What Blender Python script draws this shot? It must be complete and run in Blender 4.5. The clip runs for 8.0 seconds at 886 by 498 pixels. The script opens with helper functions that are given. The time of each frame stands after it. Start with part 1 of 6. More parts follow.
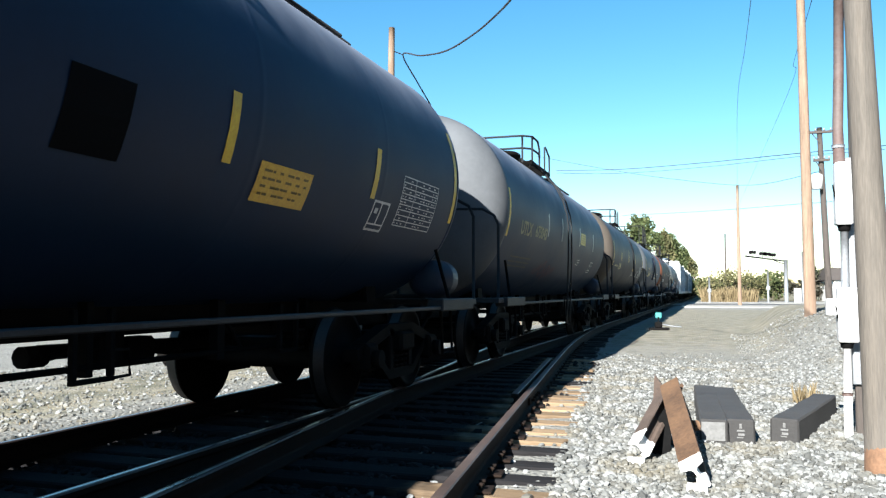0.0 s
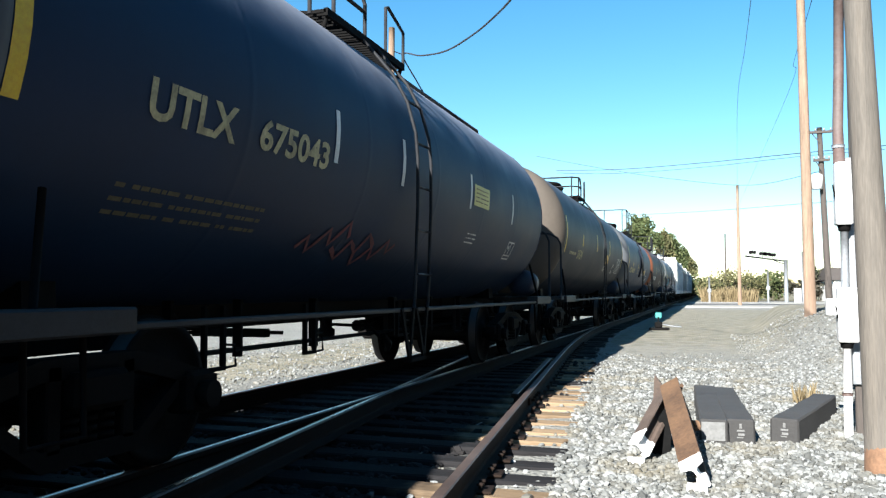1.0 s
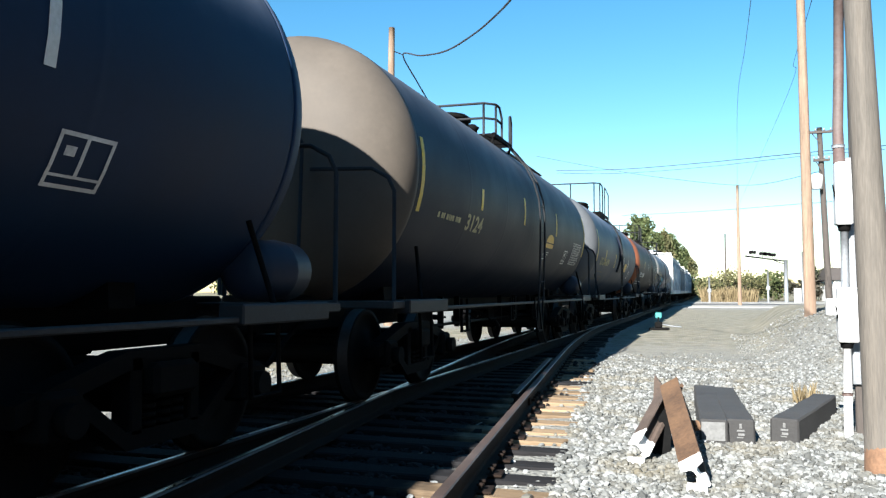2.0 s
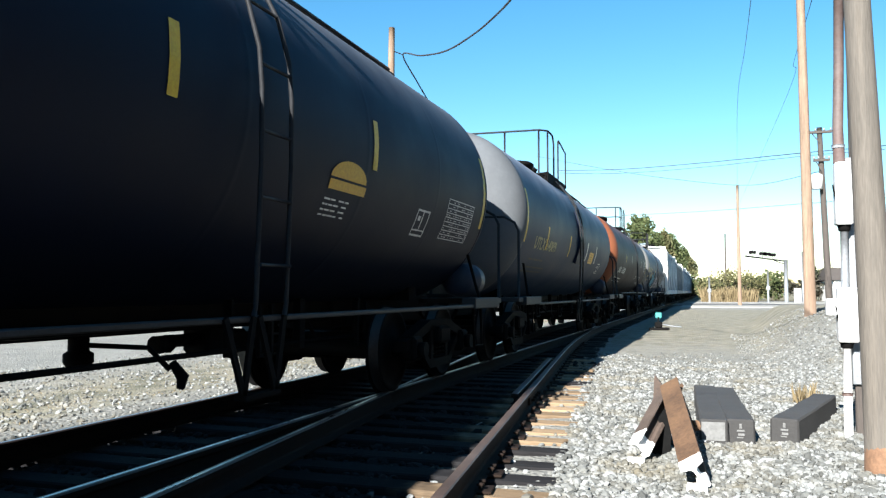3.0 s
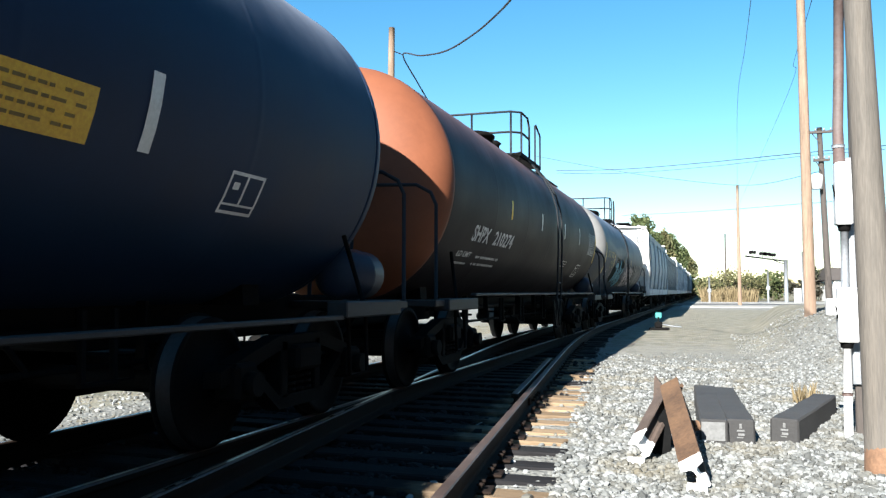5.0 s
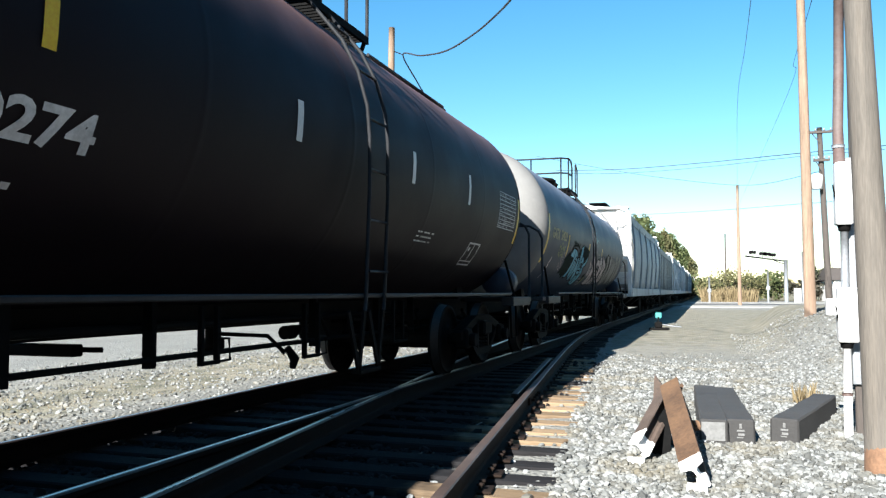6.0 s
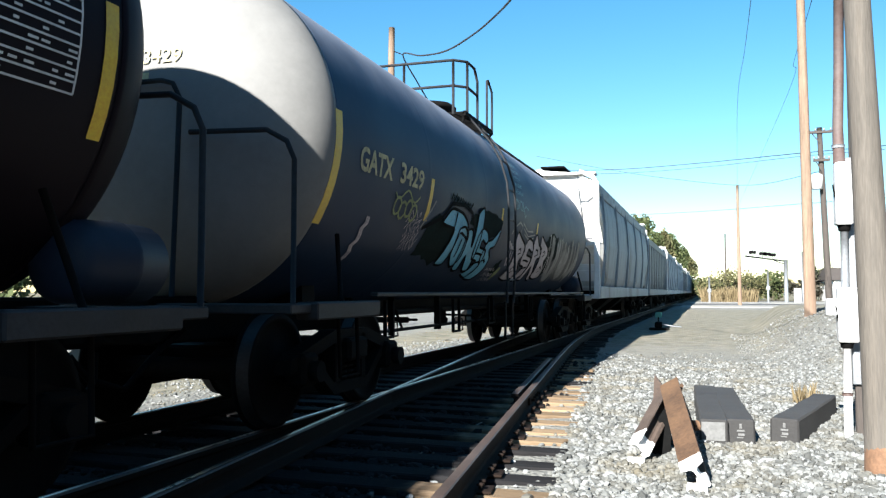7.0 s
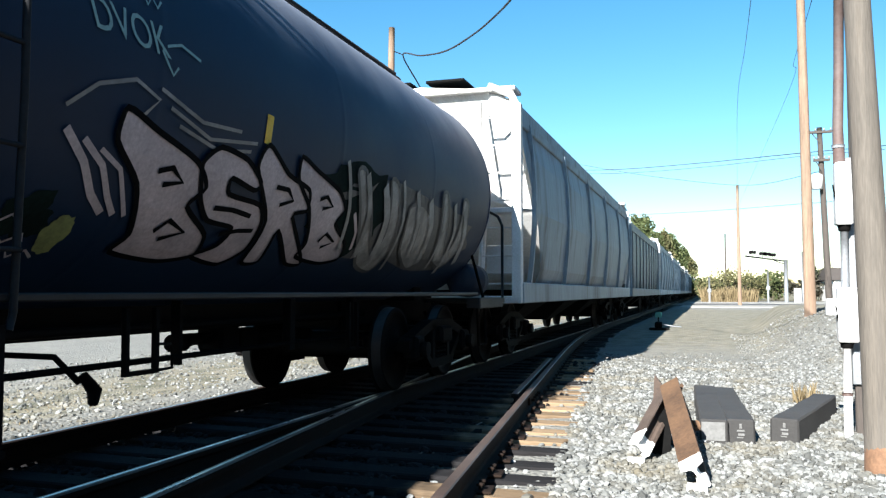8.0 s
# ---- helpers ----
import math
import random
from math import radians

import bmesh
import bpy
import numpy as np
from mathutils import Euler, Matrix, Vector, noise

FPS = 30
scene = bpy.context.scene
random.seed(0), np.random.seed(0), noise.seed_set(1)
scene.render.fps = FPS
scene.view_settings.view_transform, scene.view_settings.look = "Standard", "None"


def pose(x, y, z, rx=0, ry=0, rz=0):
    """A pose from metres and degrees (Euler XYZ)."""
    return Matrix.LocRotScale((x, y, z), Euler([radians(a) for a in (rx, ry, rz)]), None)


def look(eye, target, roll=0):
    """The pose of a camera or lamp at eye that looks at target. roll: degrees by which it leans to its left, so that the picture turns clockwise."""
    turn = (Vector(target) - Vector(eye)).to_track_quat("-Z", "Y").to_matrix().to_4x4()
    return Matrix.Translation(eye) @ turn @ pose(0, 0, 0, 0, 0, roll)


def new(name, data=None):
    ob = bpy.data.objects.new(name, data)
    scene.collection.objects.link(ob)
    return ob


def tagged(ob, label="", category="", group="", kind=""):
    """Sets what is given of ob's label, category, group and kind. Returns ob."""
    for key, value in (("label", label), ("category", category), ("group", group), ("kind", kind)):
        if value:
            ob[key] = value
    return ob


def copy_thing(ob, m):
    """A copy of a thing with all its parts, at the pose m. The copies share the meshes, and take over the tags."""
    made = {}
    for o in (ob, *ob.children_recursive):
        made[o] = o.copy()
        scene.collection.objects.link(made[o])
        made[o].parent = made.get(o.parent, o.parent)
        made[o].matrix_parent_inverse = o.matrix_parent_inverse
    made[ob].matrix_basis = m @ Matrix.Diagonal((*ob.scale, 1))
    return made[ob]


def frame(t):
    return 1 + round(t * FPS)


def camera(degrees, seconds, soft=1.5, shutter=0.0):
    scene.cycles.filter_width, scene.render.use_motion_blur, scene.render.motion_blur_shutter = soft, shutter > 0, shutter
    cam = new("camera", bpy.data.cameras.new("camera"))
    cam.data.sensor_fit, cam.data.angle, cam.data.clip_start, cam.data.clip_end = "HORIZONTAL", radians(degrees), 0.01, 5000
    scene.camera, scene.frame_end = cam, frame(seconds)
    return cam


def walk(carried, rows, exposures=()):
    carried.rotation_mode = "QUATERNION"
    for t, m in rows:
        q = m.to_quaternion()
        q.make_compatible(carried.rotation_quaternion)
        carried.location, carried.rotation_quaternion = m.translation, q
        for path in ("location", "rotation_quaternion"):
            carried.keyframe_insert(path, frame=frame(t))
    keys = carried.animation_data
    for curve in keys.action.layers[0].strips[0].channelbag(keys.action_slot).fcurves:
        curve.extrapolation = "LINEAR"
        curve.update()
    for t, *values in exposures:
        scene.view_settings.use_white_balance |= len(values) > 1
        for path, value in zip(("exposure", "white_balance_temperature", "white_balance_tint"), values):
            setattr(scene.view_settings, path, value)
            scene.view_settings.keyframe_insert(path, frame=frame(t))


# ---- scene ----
# ---------------------------------------------------------------- camera
EYE_Z = 1.262
cam = camera(56.8, 8.0, soft=1.3)
walk(cam, [(0.0, pose(0, 0, EYE_Z, 93.0, 0, 17.89)), (8.0, pose(0, 0, EYE_Z, 93.0, 0, 17.89))])

# ---------------------------------------------------------------- world, sun, exposure
SUN_TO = Vector((0.315, 1.70, -1.0)).normalized()      # the way the sunlight travels
SUN_ELEV = math.asin(-SUN_TO.z)
world = bpy.data.worlds.new("world")
scene.world = world
world.use_nodes = True
wn = world.node_tree.nodes
sky = wn.new("ShaderNodeTexSky")
sky.sky_type = "NISHITA"
sky.sun_disc = False
sky.sun_elevation = SUN_ELEV
sky.sun_rotation = math.atan2(-SUN_TO.x, -SUN_TO.y)
sky.air_density, sky.dust_density, sky.ozone_density = 1.0, 0.05, 2.4
wn["Background"].inputs["Strength"].default_value = 0.05
sat = wn.new("ShaderNodeHueSaturation")
sat.inputs["Saturation"].default_value = 1.32
sat.inputs["Hue"].default_value = 0.489
world.node_tree.links.new(sky.outputs[0], sat.inputs["Color"])
world.node_tree.links.new(sat.outputs[0], wn["Background"].inputs["Color"])
sun_data = bpy.data.lights.new("sun", "SUN")
sun_data.energy, sun_data.angle, sun_data.color = 5.0, radians(0.53), (1.0, 0.985, 0.95)
sun = new("sun", sun_data)
sun.matrix_world = look((0, 0, 0), tuple(SUN_TO))
scene.view_settings.exposure = 2.05

# ---------------------------------------------------------------- plan
RAIL = 0.18            # rail head over the ties
TRACK_X = -4.107       # centre of the train's track
GAUGE = 1.505          # between rail centres
SPEED = 8.9            # metres a second, towards -y


# ---------------------------------------------------------------- materials
def mat(name, colour, rough=0.7, metal=0.0, vary=0.25, scale=3.0, fine=40.0, bump=0.15, stain=None, stain_amount=0.5,
        stain_scale=1.2, spec=0.5, per_object=0.0, stretch=(1, 1, 1), bump_dist=0.01, grit=0.45):
    """A procedural surface: base colour broken up at two scales, optional stains, fine relief."""
    m = bpy.data.materials.new(name)
    m.use_nodes = True
    nt = m.node_tree
    n, l = nt.nodes, nt.links
    b = n["Principled BSDF"]
    tc = n.new("ShaderNodeTexCoord")
    mp = n.new("ShaderNodeMapping")
    mp.inputs["Scale"].default_value = stretch
    l.new(tc.outputs["Object"], mp.inputs["Vector"])

    def noise_node(sc, detail=6.0, ro=0.6):
        t = n.new("ShaderNodeTexNoise")
        t.inputs["Scale"].default_value, t.inputs["Detail"].default_value = sc, detail
        t.inputs["Roughness"].default_value = ro
        l.new(mp.outputs[0], t.inputs["Vector"])
        return t
    big, small = noise_node(scale), noise_node(fine, 4.0)
    c = Vector(colour)
    ramp = n.new("ShaderNodeValToRGB")
    ramp.color_ramp.elements[0].position, ramp.color_ramp.elements[1].position = 0.3, 0.7
    ramp.color_ramp.elements[0].color = (*(c * (1 - vary)), 1)
    ramp.color_ramp.elements[1].color = (*(c * (1 + vary)), 1)
    l.new(big.outputs["Fac"], ramp.inputs["Fac"])
    mix = n.new("ShaderNodeMix")
    mix.data_type, mix.blend_type = "RGBA", "OVERLAY"
    mix.inputs["Factor"].default_value = grit
    l.new(ramp.outputs[0], mix.inputs[6])
    l.new(small.outputs["Fac"], mix.inputs[7])
    out = mix.outputs[2]
    if stain:
        st = noise_node(stain_scale, 8.0, 0.7)
        sr = n.new("ShaderNodeValToRGB")
        sr.color_ramp.elements[0].position, sr.color_ramp.elements[1].position = 0.48, 0.66
        sr.color_ramp.elements[1].color = (stain_amount,) * 3 + (1,)
        l.new(st.outputs["Fac"], sr.inputs["Fac"])
        mx = n.new("ShaderNodeMix")
        mx.data_type = "RGBA"
        l.new(sr.outputs[0], mx.inputs["Factor"])
        l.new(out, mx.inputs[6])
        mx.inputs[7].default_value = (*stain, 1)
        out = mx.outputs[2]
    if per_object:
        inf = n.new("ShaderNodeObjectInfo")
        mr = n.new("ShaderNodeMapRange")
        mr.inputs["To Min"].default_value, mr.inputs["To Max"].default_value = 1 - per_object, 1 + per_object
        l.new(inf.outputs["Random"], mr.inputs["Value"])
        hs = n.new("ShaderNodeHueSaturation")
        l.new(mr.outputs[0], hs.inputs["Value"])
        l.new(out, hs.inputs["Color"])
        out = hs.outputs[0]
    l.new(out, b.inputs["Base Color"])
    rr = n.new("ShaderNodeMapRange")
    rr.inputs["To Min"].default_value, rr.inputs["To Max"].default_value = max(0.02, rough - 0.12), min(1, rough + 0.12)
    l.new(big.outputs["Fac"], rr.inputs["Value"])
    l.new(rr.outputs[0], b.inputs["Roughness"])
    b.inputs["Metallic"].default_value = metal
    b.inputs["Specular IOR Level"].default_value = spec
    if bump:
        bp = n.new("ShaderNodeBump")
        bp.inputs["Strength"].default_value, bp.inputs["Distance"].default_value = bump, bump_dist
        l.new(small.outputs["Fac"], bp.inputs["Height"])
        l.new(bp.outputs[0], b.inputs["Normal"])
    return m


def island_mat(name, a, b_col, rough=0.85, mid=None, earth=None):
    """Colour that differs from piece to piece of a joined mesh."""
    m = mat(name, a, rough, vary=0.1, fine=30, bump=0.3, spec=0.2)
    n, l = m.node_tree.nodes, m.node_tree.links
    geo = n.new("ShaderNodeNewGeometry")
    r = n.new("ShaderNodeValToRGB")
    r.color_ramp.elements[0].color, r.color_ramp.elements[1].color = (*a, 1), (*b_col, 1)
    if mid:
        e = r.color_ramp.elements.new(0.5)
        e.color = (*mid, 1)
    l.new(geo.outputs["Random Per Island"], r.inputs["Fac"])
    pb = n["Principled BSDF"]
    old = pb.inputs["Base Color"].links[0].from_socket
    mx = n.new("ShaderNodeMix")
    mx.data_type, mx.blend_type = "RGBA", "MULTIPLY"
    mx.inputs["Factor"].default_value = 0.3
    l.new(r.outputs[0], mx.inputs[6])
    l.new(old, mx.inputs[7])
    l.new(mx.outputs[2], pb.inputs["Base Color"])
    if earth:
        # clay and dust caught in irregular patches
        tc = n.new("ShaderNodeTexCoord")
        no = n.new("ShaderNodeTexNoise")
        no.inputs["Scale"].default_value, no.inputs["Detail"].default_value = 1.1, 9
        no.inputs["Roughness"].default_value = 0.7
        l.new(tc.outputs["Object"], no.inputs["Vector"])
        cr = n.new("ShaderNodeMapRange")
        cr.inputs[1].default_value, cr.inputs[2].default_value = 0.49, 0.66
        cr.inputs[4].default_value = 0.75
        l.new(no.outputs["Fac"], cr.inputs[0])
        me = n.new("ShaderNodeMix")
        me.data_type = "RGBA"
        me.inputs[7].default_value = (*earth, 1)
        l.new(cr.outputs[0], me.inputs[0])
        l.new(mx.outputs[2], me.inputs[6])
        l.new(me.outputs[2], pb.inputs["Base Color"])
    return m


M = {}
M["rail_side"] = mat("rusty_rail", (0.013, 0.0085, 0.0065), 0.85, 0.0, stain=(0.02, 0.012, 0.008), spec=0.1)
M["rail_top"] = mat("worn_rail_head", (0.468, 0.455, 0.442), 0.3, 1.0, vary=0.15, bump=0.02)
M["rail_top_old"] = mat("dull_rail_head", (0.088, 0.06, 0.048), 0.55, 0.5, vary=0.3, bump=0.05, stain=(0.128, 0.112, 0.104))
M["tie"] = mat("weathered_tie", (0.215, 0.15, 0.092), 0.9, spec=0.1, vary=0.35, scale=2.5, fine=25, bump=0.5, stain=(0.072, 0.054, 0.039),
               per_object=0.3, stretch=(0.35, 3, 3))


def shade_band(m, x0, x1):
    """Darkens each tie inward from its outer end, painting in the train's shade."""
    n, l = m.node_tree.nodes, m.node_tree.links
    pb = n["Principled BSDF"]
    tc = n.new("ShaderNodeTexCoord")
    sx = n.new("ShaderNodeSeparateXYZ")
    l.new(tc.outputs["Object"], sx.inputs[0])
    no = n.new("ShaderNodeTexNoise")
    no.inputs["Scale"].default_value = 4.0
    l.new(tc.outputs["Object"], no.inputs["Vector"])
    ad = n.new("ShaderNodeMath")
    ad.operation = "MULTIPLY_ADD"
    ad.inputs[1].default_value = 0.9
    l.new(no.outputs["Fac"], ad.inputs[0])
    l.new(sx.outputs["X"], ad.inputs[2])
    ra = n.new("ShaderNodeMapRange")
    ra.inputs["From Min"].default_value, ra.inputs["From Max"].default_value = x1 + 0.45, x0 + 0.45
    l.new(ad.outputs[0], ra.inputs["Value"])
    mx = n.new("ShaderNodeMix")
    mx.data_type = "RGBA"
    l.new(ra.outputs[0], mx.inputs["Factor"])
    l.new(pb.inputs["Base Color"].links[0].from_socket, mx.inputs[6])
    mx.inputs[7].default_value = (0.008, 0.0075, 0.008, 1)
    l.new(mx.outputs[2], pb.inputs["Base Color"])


shade_band(M["tie"], -1.05, -0.72)
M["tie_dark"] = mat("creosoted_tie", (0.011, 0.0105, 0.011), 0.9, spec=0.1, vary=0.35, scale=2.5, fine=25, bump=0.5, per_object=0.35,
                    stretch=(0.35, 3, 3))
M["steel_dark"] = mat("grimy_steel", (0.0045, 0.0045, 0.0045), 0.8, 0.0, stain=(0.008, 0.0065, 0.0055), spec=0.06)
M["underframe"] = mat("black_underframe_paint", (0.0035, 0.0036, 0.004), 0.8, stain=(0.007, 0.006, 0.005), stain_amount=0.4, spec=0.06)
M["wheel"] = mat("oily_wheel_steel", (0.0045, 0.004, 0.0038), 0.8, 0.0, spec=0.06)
M["tread"] = mat("polished_wheel_tread", (0.03, 0.029, 0.028), 0.5, 0.6, bump=0.02)


# ---------------------------------------------------------------- mesh helpers
def part(name, bm, material, parent, label=""):
    """One mesh object under a thing or a part."""
    me = bpy.data.meshes.new(name)
    bm.to_mesh(me)
    bm.free()
    for m in (material if isinstance(material, (list, tuple)) else [material]):
        me.materials.append(m)
    ob = new(name, me)
    ob.parent = parent
    if label:
        ob["label"] = label
    return ob


def thing(name, m, label, category, group="", kind=""):
    e = new(name)
    e.empty_display_size = 0.3
    e.matrix_basis = m
    return tagged(e, label, category, group, kind)


def box(bm, x0, x1, y0, y1, z0, z1, bevel=0.0, m=None):
    v = [bm.verts.new((x, y, z)) for x in (x0, x1) for y in (y0, y1) for z in (z0, z1)]
    fs = [bm.faces.new([v[i] for i in q]) for q in ((0, 1, 3, 2), (4, 6, 7, 5), (0, 4, 5, 1), (2, 3, 7, 6), (0, 2, 6, 4), (1, 5, 7, 3))]
    if m is not None:
        for w in v:
            w.co = m @ w.co
    if bevel:
        es = list({e for f in fs for e in f.edges})
        bmesh.ops.bevel(bm, geom=es, offset=bevel, segments=1, affect="EDGES")
    return v


def tube(bm, pts, r, seg=8, closed_ends=True, mi=0):
    """A round bar along points; r may be a number or one number a point."""
    pts = [Vector(p) for p in pts]
    rings = []
    up0 = None
    for i, p in enumerate(pts):
        d = (pts[min(i + 1, len(pts) - 1)] - pts[max(i - 1, 0)]).normalized()
        if up0 is None:
            up0 = Vector((0, 0, 1)) if abs(d.z) < 0.9 else Vector((1, 0, 0))
        a = d.cross(up0).normalized()
        up0 = a.cross(d).normalized()
        rad = r[i] if isinstance(r, (list, tuple)) else r
        rings.append([bm.verts.new(p + (a * math.cos(2 * math.pi * k / seg) + up0 * math.sin(2 * math.pi * k / seg)) * rad) for k in range(seg)])
    for q, w in zip(rings, rings[1:]):
        for k in range(seg):
            f = bm.faces.new((q[k], q[(k + 1) % seg], w[(k + 1) % seg], w[k]))
            f.smooth, f.material_index = True, mi
    if closed_ends:
        bm.faces.new(rings[0])
        bm.faces.new(rings[-1][::-1])


def lathe(bm, profile, seg=40, axis="y", centre=(0, 0, 0), mats=None):
    """Turn (position along the axis, radius) pairs about the axis."""
    c = Vector(centre)
    rings = []
    for s, r in profile:
        ring = []
        for k in range(seg):
            a = 2 * math.pi * k / seg
            u, v = r * math.cos(a), r * math.sin(a)
            p = {"y": (u, s, v), "x": (s, u, v), "z": (u, v, s)}[axis]
            ring.append(bm.verts.new(c + Vector(p)))
        rings.append(ring)
    for i, (q, w) in enumerate(zip(rings, rings[1:])):
        for k in range(seg):
            f = bm.faces.new((q[k], q[(k + 1) % seg], w[(k + 1) % seg], w[k]))
            f.smooth = True
            if mats:
                f.material_index = mats[i]
    bm.faces.new(rings[0])
    bm.faces.new(rings[-1][::-1])
    bmesh.ops.recalc_face_normals(bm, faces=bm.faces)


def extrude_xz(bm, outline, y0, y1, mi=0):
    a = [bm.verts.new((x, y0, z)) for x, z in outline]
    b = [bm.verts.new((x, y1, z)) for x, z in outline]
    n = len(outline)
    fs = [bm.faces.new((a[i], a[(i + 1) % n], b[(i + 1) % n], b[i])) for i in range(n)]
    fs += [bm.faces.new(a[::-1]), bm.faces.new(b)]
    for f in fs:
        f.material_index = mi
    bmesh.ops.recalc_face_normals(bm, faces=fs)
    return fs


def sstep(a, b, x):
    t = min(1.0, max(0.0, (x - a) / (b - a)))
    return t * t * (3 - 2 * t)


# ---------------------------------------------------------------- ground
def near_x(y):
    """Centre line of the near track's outer rail: it leaves the train's straight track through a turnout."""
    if y <= 14.0:
        return -1.38 - 0.107 * (y - 4.14)
    if y >= 31.2:
        return TRACK_X + GAUGE / 2
    d = y - 14.0
    return -2.435 - 0.107 * d + 0.107 * d * d / 34.4


def ground_z(x, y):
    """Level ballast with a shoulder beside the ties and a gravel heap by the poles."""
    heap = 0.80 * sstep(0.7, 2.3, x - 0.02 * (y - 9)) * sstep(9.5, 18.0, y) * (1 - sstep(34, 44, y)) * (1 - sstep(9, 16, x))
    lump = 0.025 * noise.noise(Vector((x * 0.8, y * 0.8, 0))) + 0.012 * noise.noise(Vector((x * 3.1, y * 3.1, 4)))
    tr = max(1 - sstep(0.9, 1.5, abs(x - TRACK_X)), 1 - sstep(0.6, 1.3, abs(x - near_x(y) + GAUGE / 2)) if y < 31 else 0)
    bed = -0.035 * tr
    far_left = -0.12 * sstep(-6.2, -7.6, x) if x < -6.2 else 0
    return heap + lump * (1 - 0.6 * tr) * (1 - sstep(60, 90, abs(y))) + bed + far_left - 0.02


def spread(a, b, near, step, grow):
    out, v, s = [near], near, step
    while v < b:
        v += s
        s *= grow
        out.append(min(v, b))
    v, s, low = near, step, []
    while v > a:
        v -= s
        s *= grow
        low.append(max(v, a))
    return low[::-1] + out


def ground_material():
    m = mat("gravel_ground", (0.18, 0.177, 0.156), 0.95, spec=0.15, vary=0.3, scale=0.7, fine=55, bump=0.9, bump_dist=0.02)
    n, l = m.node_tree.nodes, m.node_tree.links
    b = n["Principled BSDF"]
    tc = n.new("ShaderNodeTexCoord")
    vo = n.new("ShaderNodeTexVoronoi")
    vo.inputs["Scale"].default_value = 24.0
    l.new(tc.outputs["Object"], vo.inputs["Vector"])
    vr = n.new("ShaderNodeValToRGB")
    vr.color_ramp.elements[0].color, vr.color_ramp.elements[1].color = (0.095, 0.094, 0.086, 1), (0.215, 0.214, 0.20, 1)
    sep = n.new("ShaderNodeSeparateColor")
    l.new(vo.outputs["Color"], sep.inputs[0])
    l.new(sep.outputs[0], vr.inputs["Fac"])
    mx = n.new("ShaderNodeMix")
    mx.data_type, mx.blend_type = "RGBA", "MIX"
    mx.inputs["Factor"].default_value = 0.55
    l.new(b.inputs["Base Color"].links[0].from_socket, mx.inputs[6])
    l.new(vr.outputs[0], mx.inputs[7])
    # dry grass and bare earth beyond the tracks
    at = n.new("ShaderNodeAttribute")
    at.attribute_name = "grass"
    no = n.new("ShaderNodeTexNoise")
    no.inputs["Scale"].default_value, no.inputs["Detail"].default_value = 2.2, 10
    l.new(tc.outputs["Object"], no.inputs["Vector"])
    gr = n.new("ShaderNodeValToRGB")
    gr.color_ramp.elements[0].position, gr.color_ramp.elements[1].position = 0.35, 0.65
    gr.color_ramp.elements[0].color, gr.color_ramp.elements[1].color = (0.075, 0.072, 0.042, 1), (0.235, 0.205, 0.145, 1)
    l.new(no.outputs["Fac"], gr.inputs["Fac"])
    no2 = n.new("ShaderNodeTexNoise")
    no2.inputs["Scale"].default_value, no2.inputs["Detail"].default_value = 3.2, 12
    l.new(tc.outputs["Object"], no2.inputs["Vector"])
    mu = n.new("ShaderNodeMath")
    mu.operation, mu.use_clamp = "MULTIPLY_ADD", True
    mu.inputs[1].default_value, mu.inputs[2].default_value = 7.0, -3.6
    l.new(no2.outputs["Fac"], mu.inputs[0])
    ad = n.new("ShaderNodeMath")
    ad.operation, ad.use_clamp = "ADD", True
    l.new(at.outputs["Fac"], ad.inputs[0])
    l.new(mu.outputs[0], ad.inputs[1])
    fm = n.new("ShaderNodeMath")
    fm.operation, fm.use_clamp = "MULTIPLY", True
    l.new(at.outputs["Fac"], fm.inputs[0])
    l.new(ad.outputs[0], fm.inputs[1])
    mg = n.new("ShaderNodeMix")
    mg.data_type = "RGBA"
    l.new(fm.outputs[0], mg.inputs["Factor"])
    l.new(mx.outputs[2], mg.inputs[6])
    l.new(gr.outputs[0], mg.inputs[7])
    l.new(mg.outputs[2], b.inputs["Base Color"])
    # oily track bed with the train's shade painted in, then the unseen dark ground
    last = mg.outputs[2]
    for name, tint in (("oil_shade", (0.012, 0.0115, 0.012)), ("dark_unseen", (0.045, 0.043, 0.042))):
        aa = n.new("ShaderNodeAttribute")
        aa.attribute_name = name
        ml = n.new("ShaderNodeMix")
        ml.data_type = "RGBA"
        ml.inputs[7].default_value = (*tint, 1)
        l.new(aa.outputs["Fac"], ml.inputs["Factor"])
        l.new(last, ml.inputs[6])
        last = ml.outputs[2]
    l.new(last, b.inputs["Base Color"])
    bp = [q for q in n if q.bl_idname == "ShaderNodeBump"][0]
    l.new(vo.outputs["Distance"], bp.inputs["Height"])
    bp.invert = True
    return m


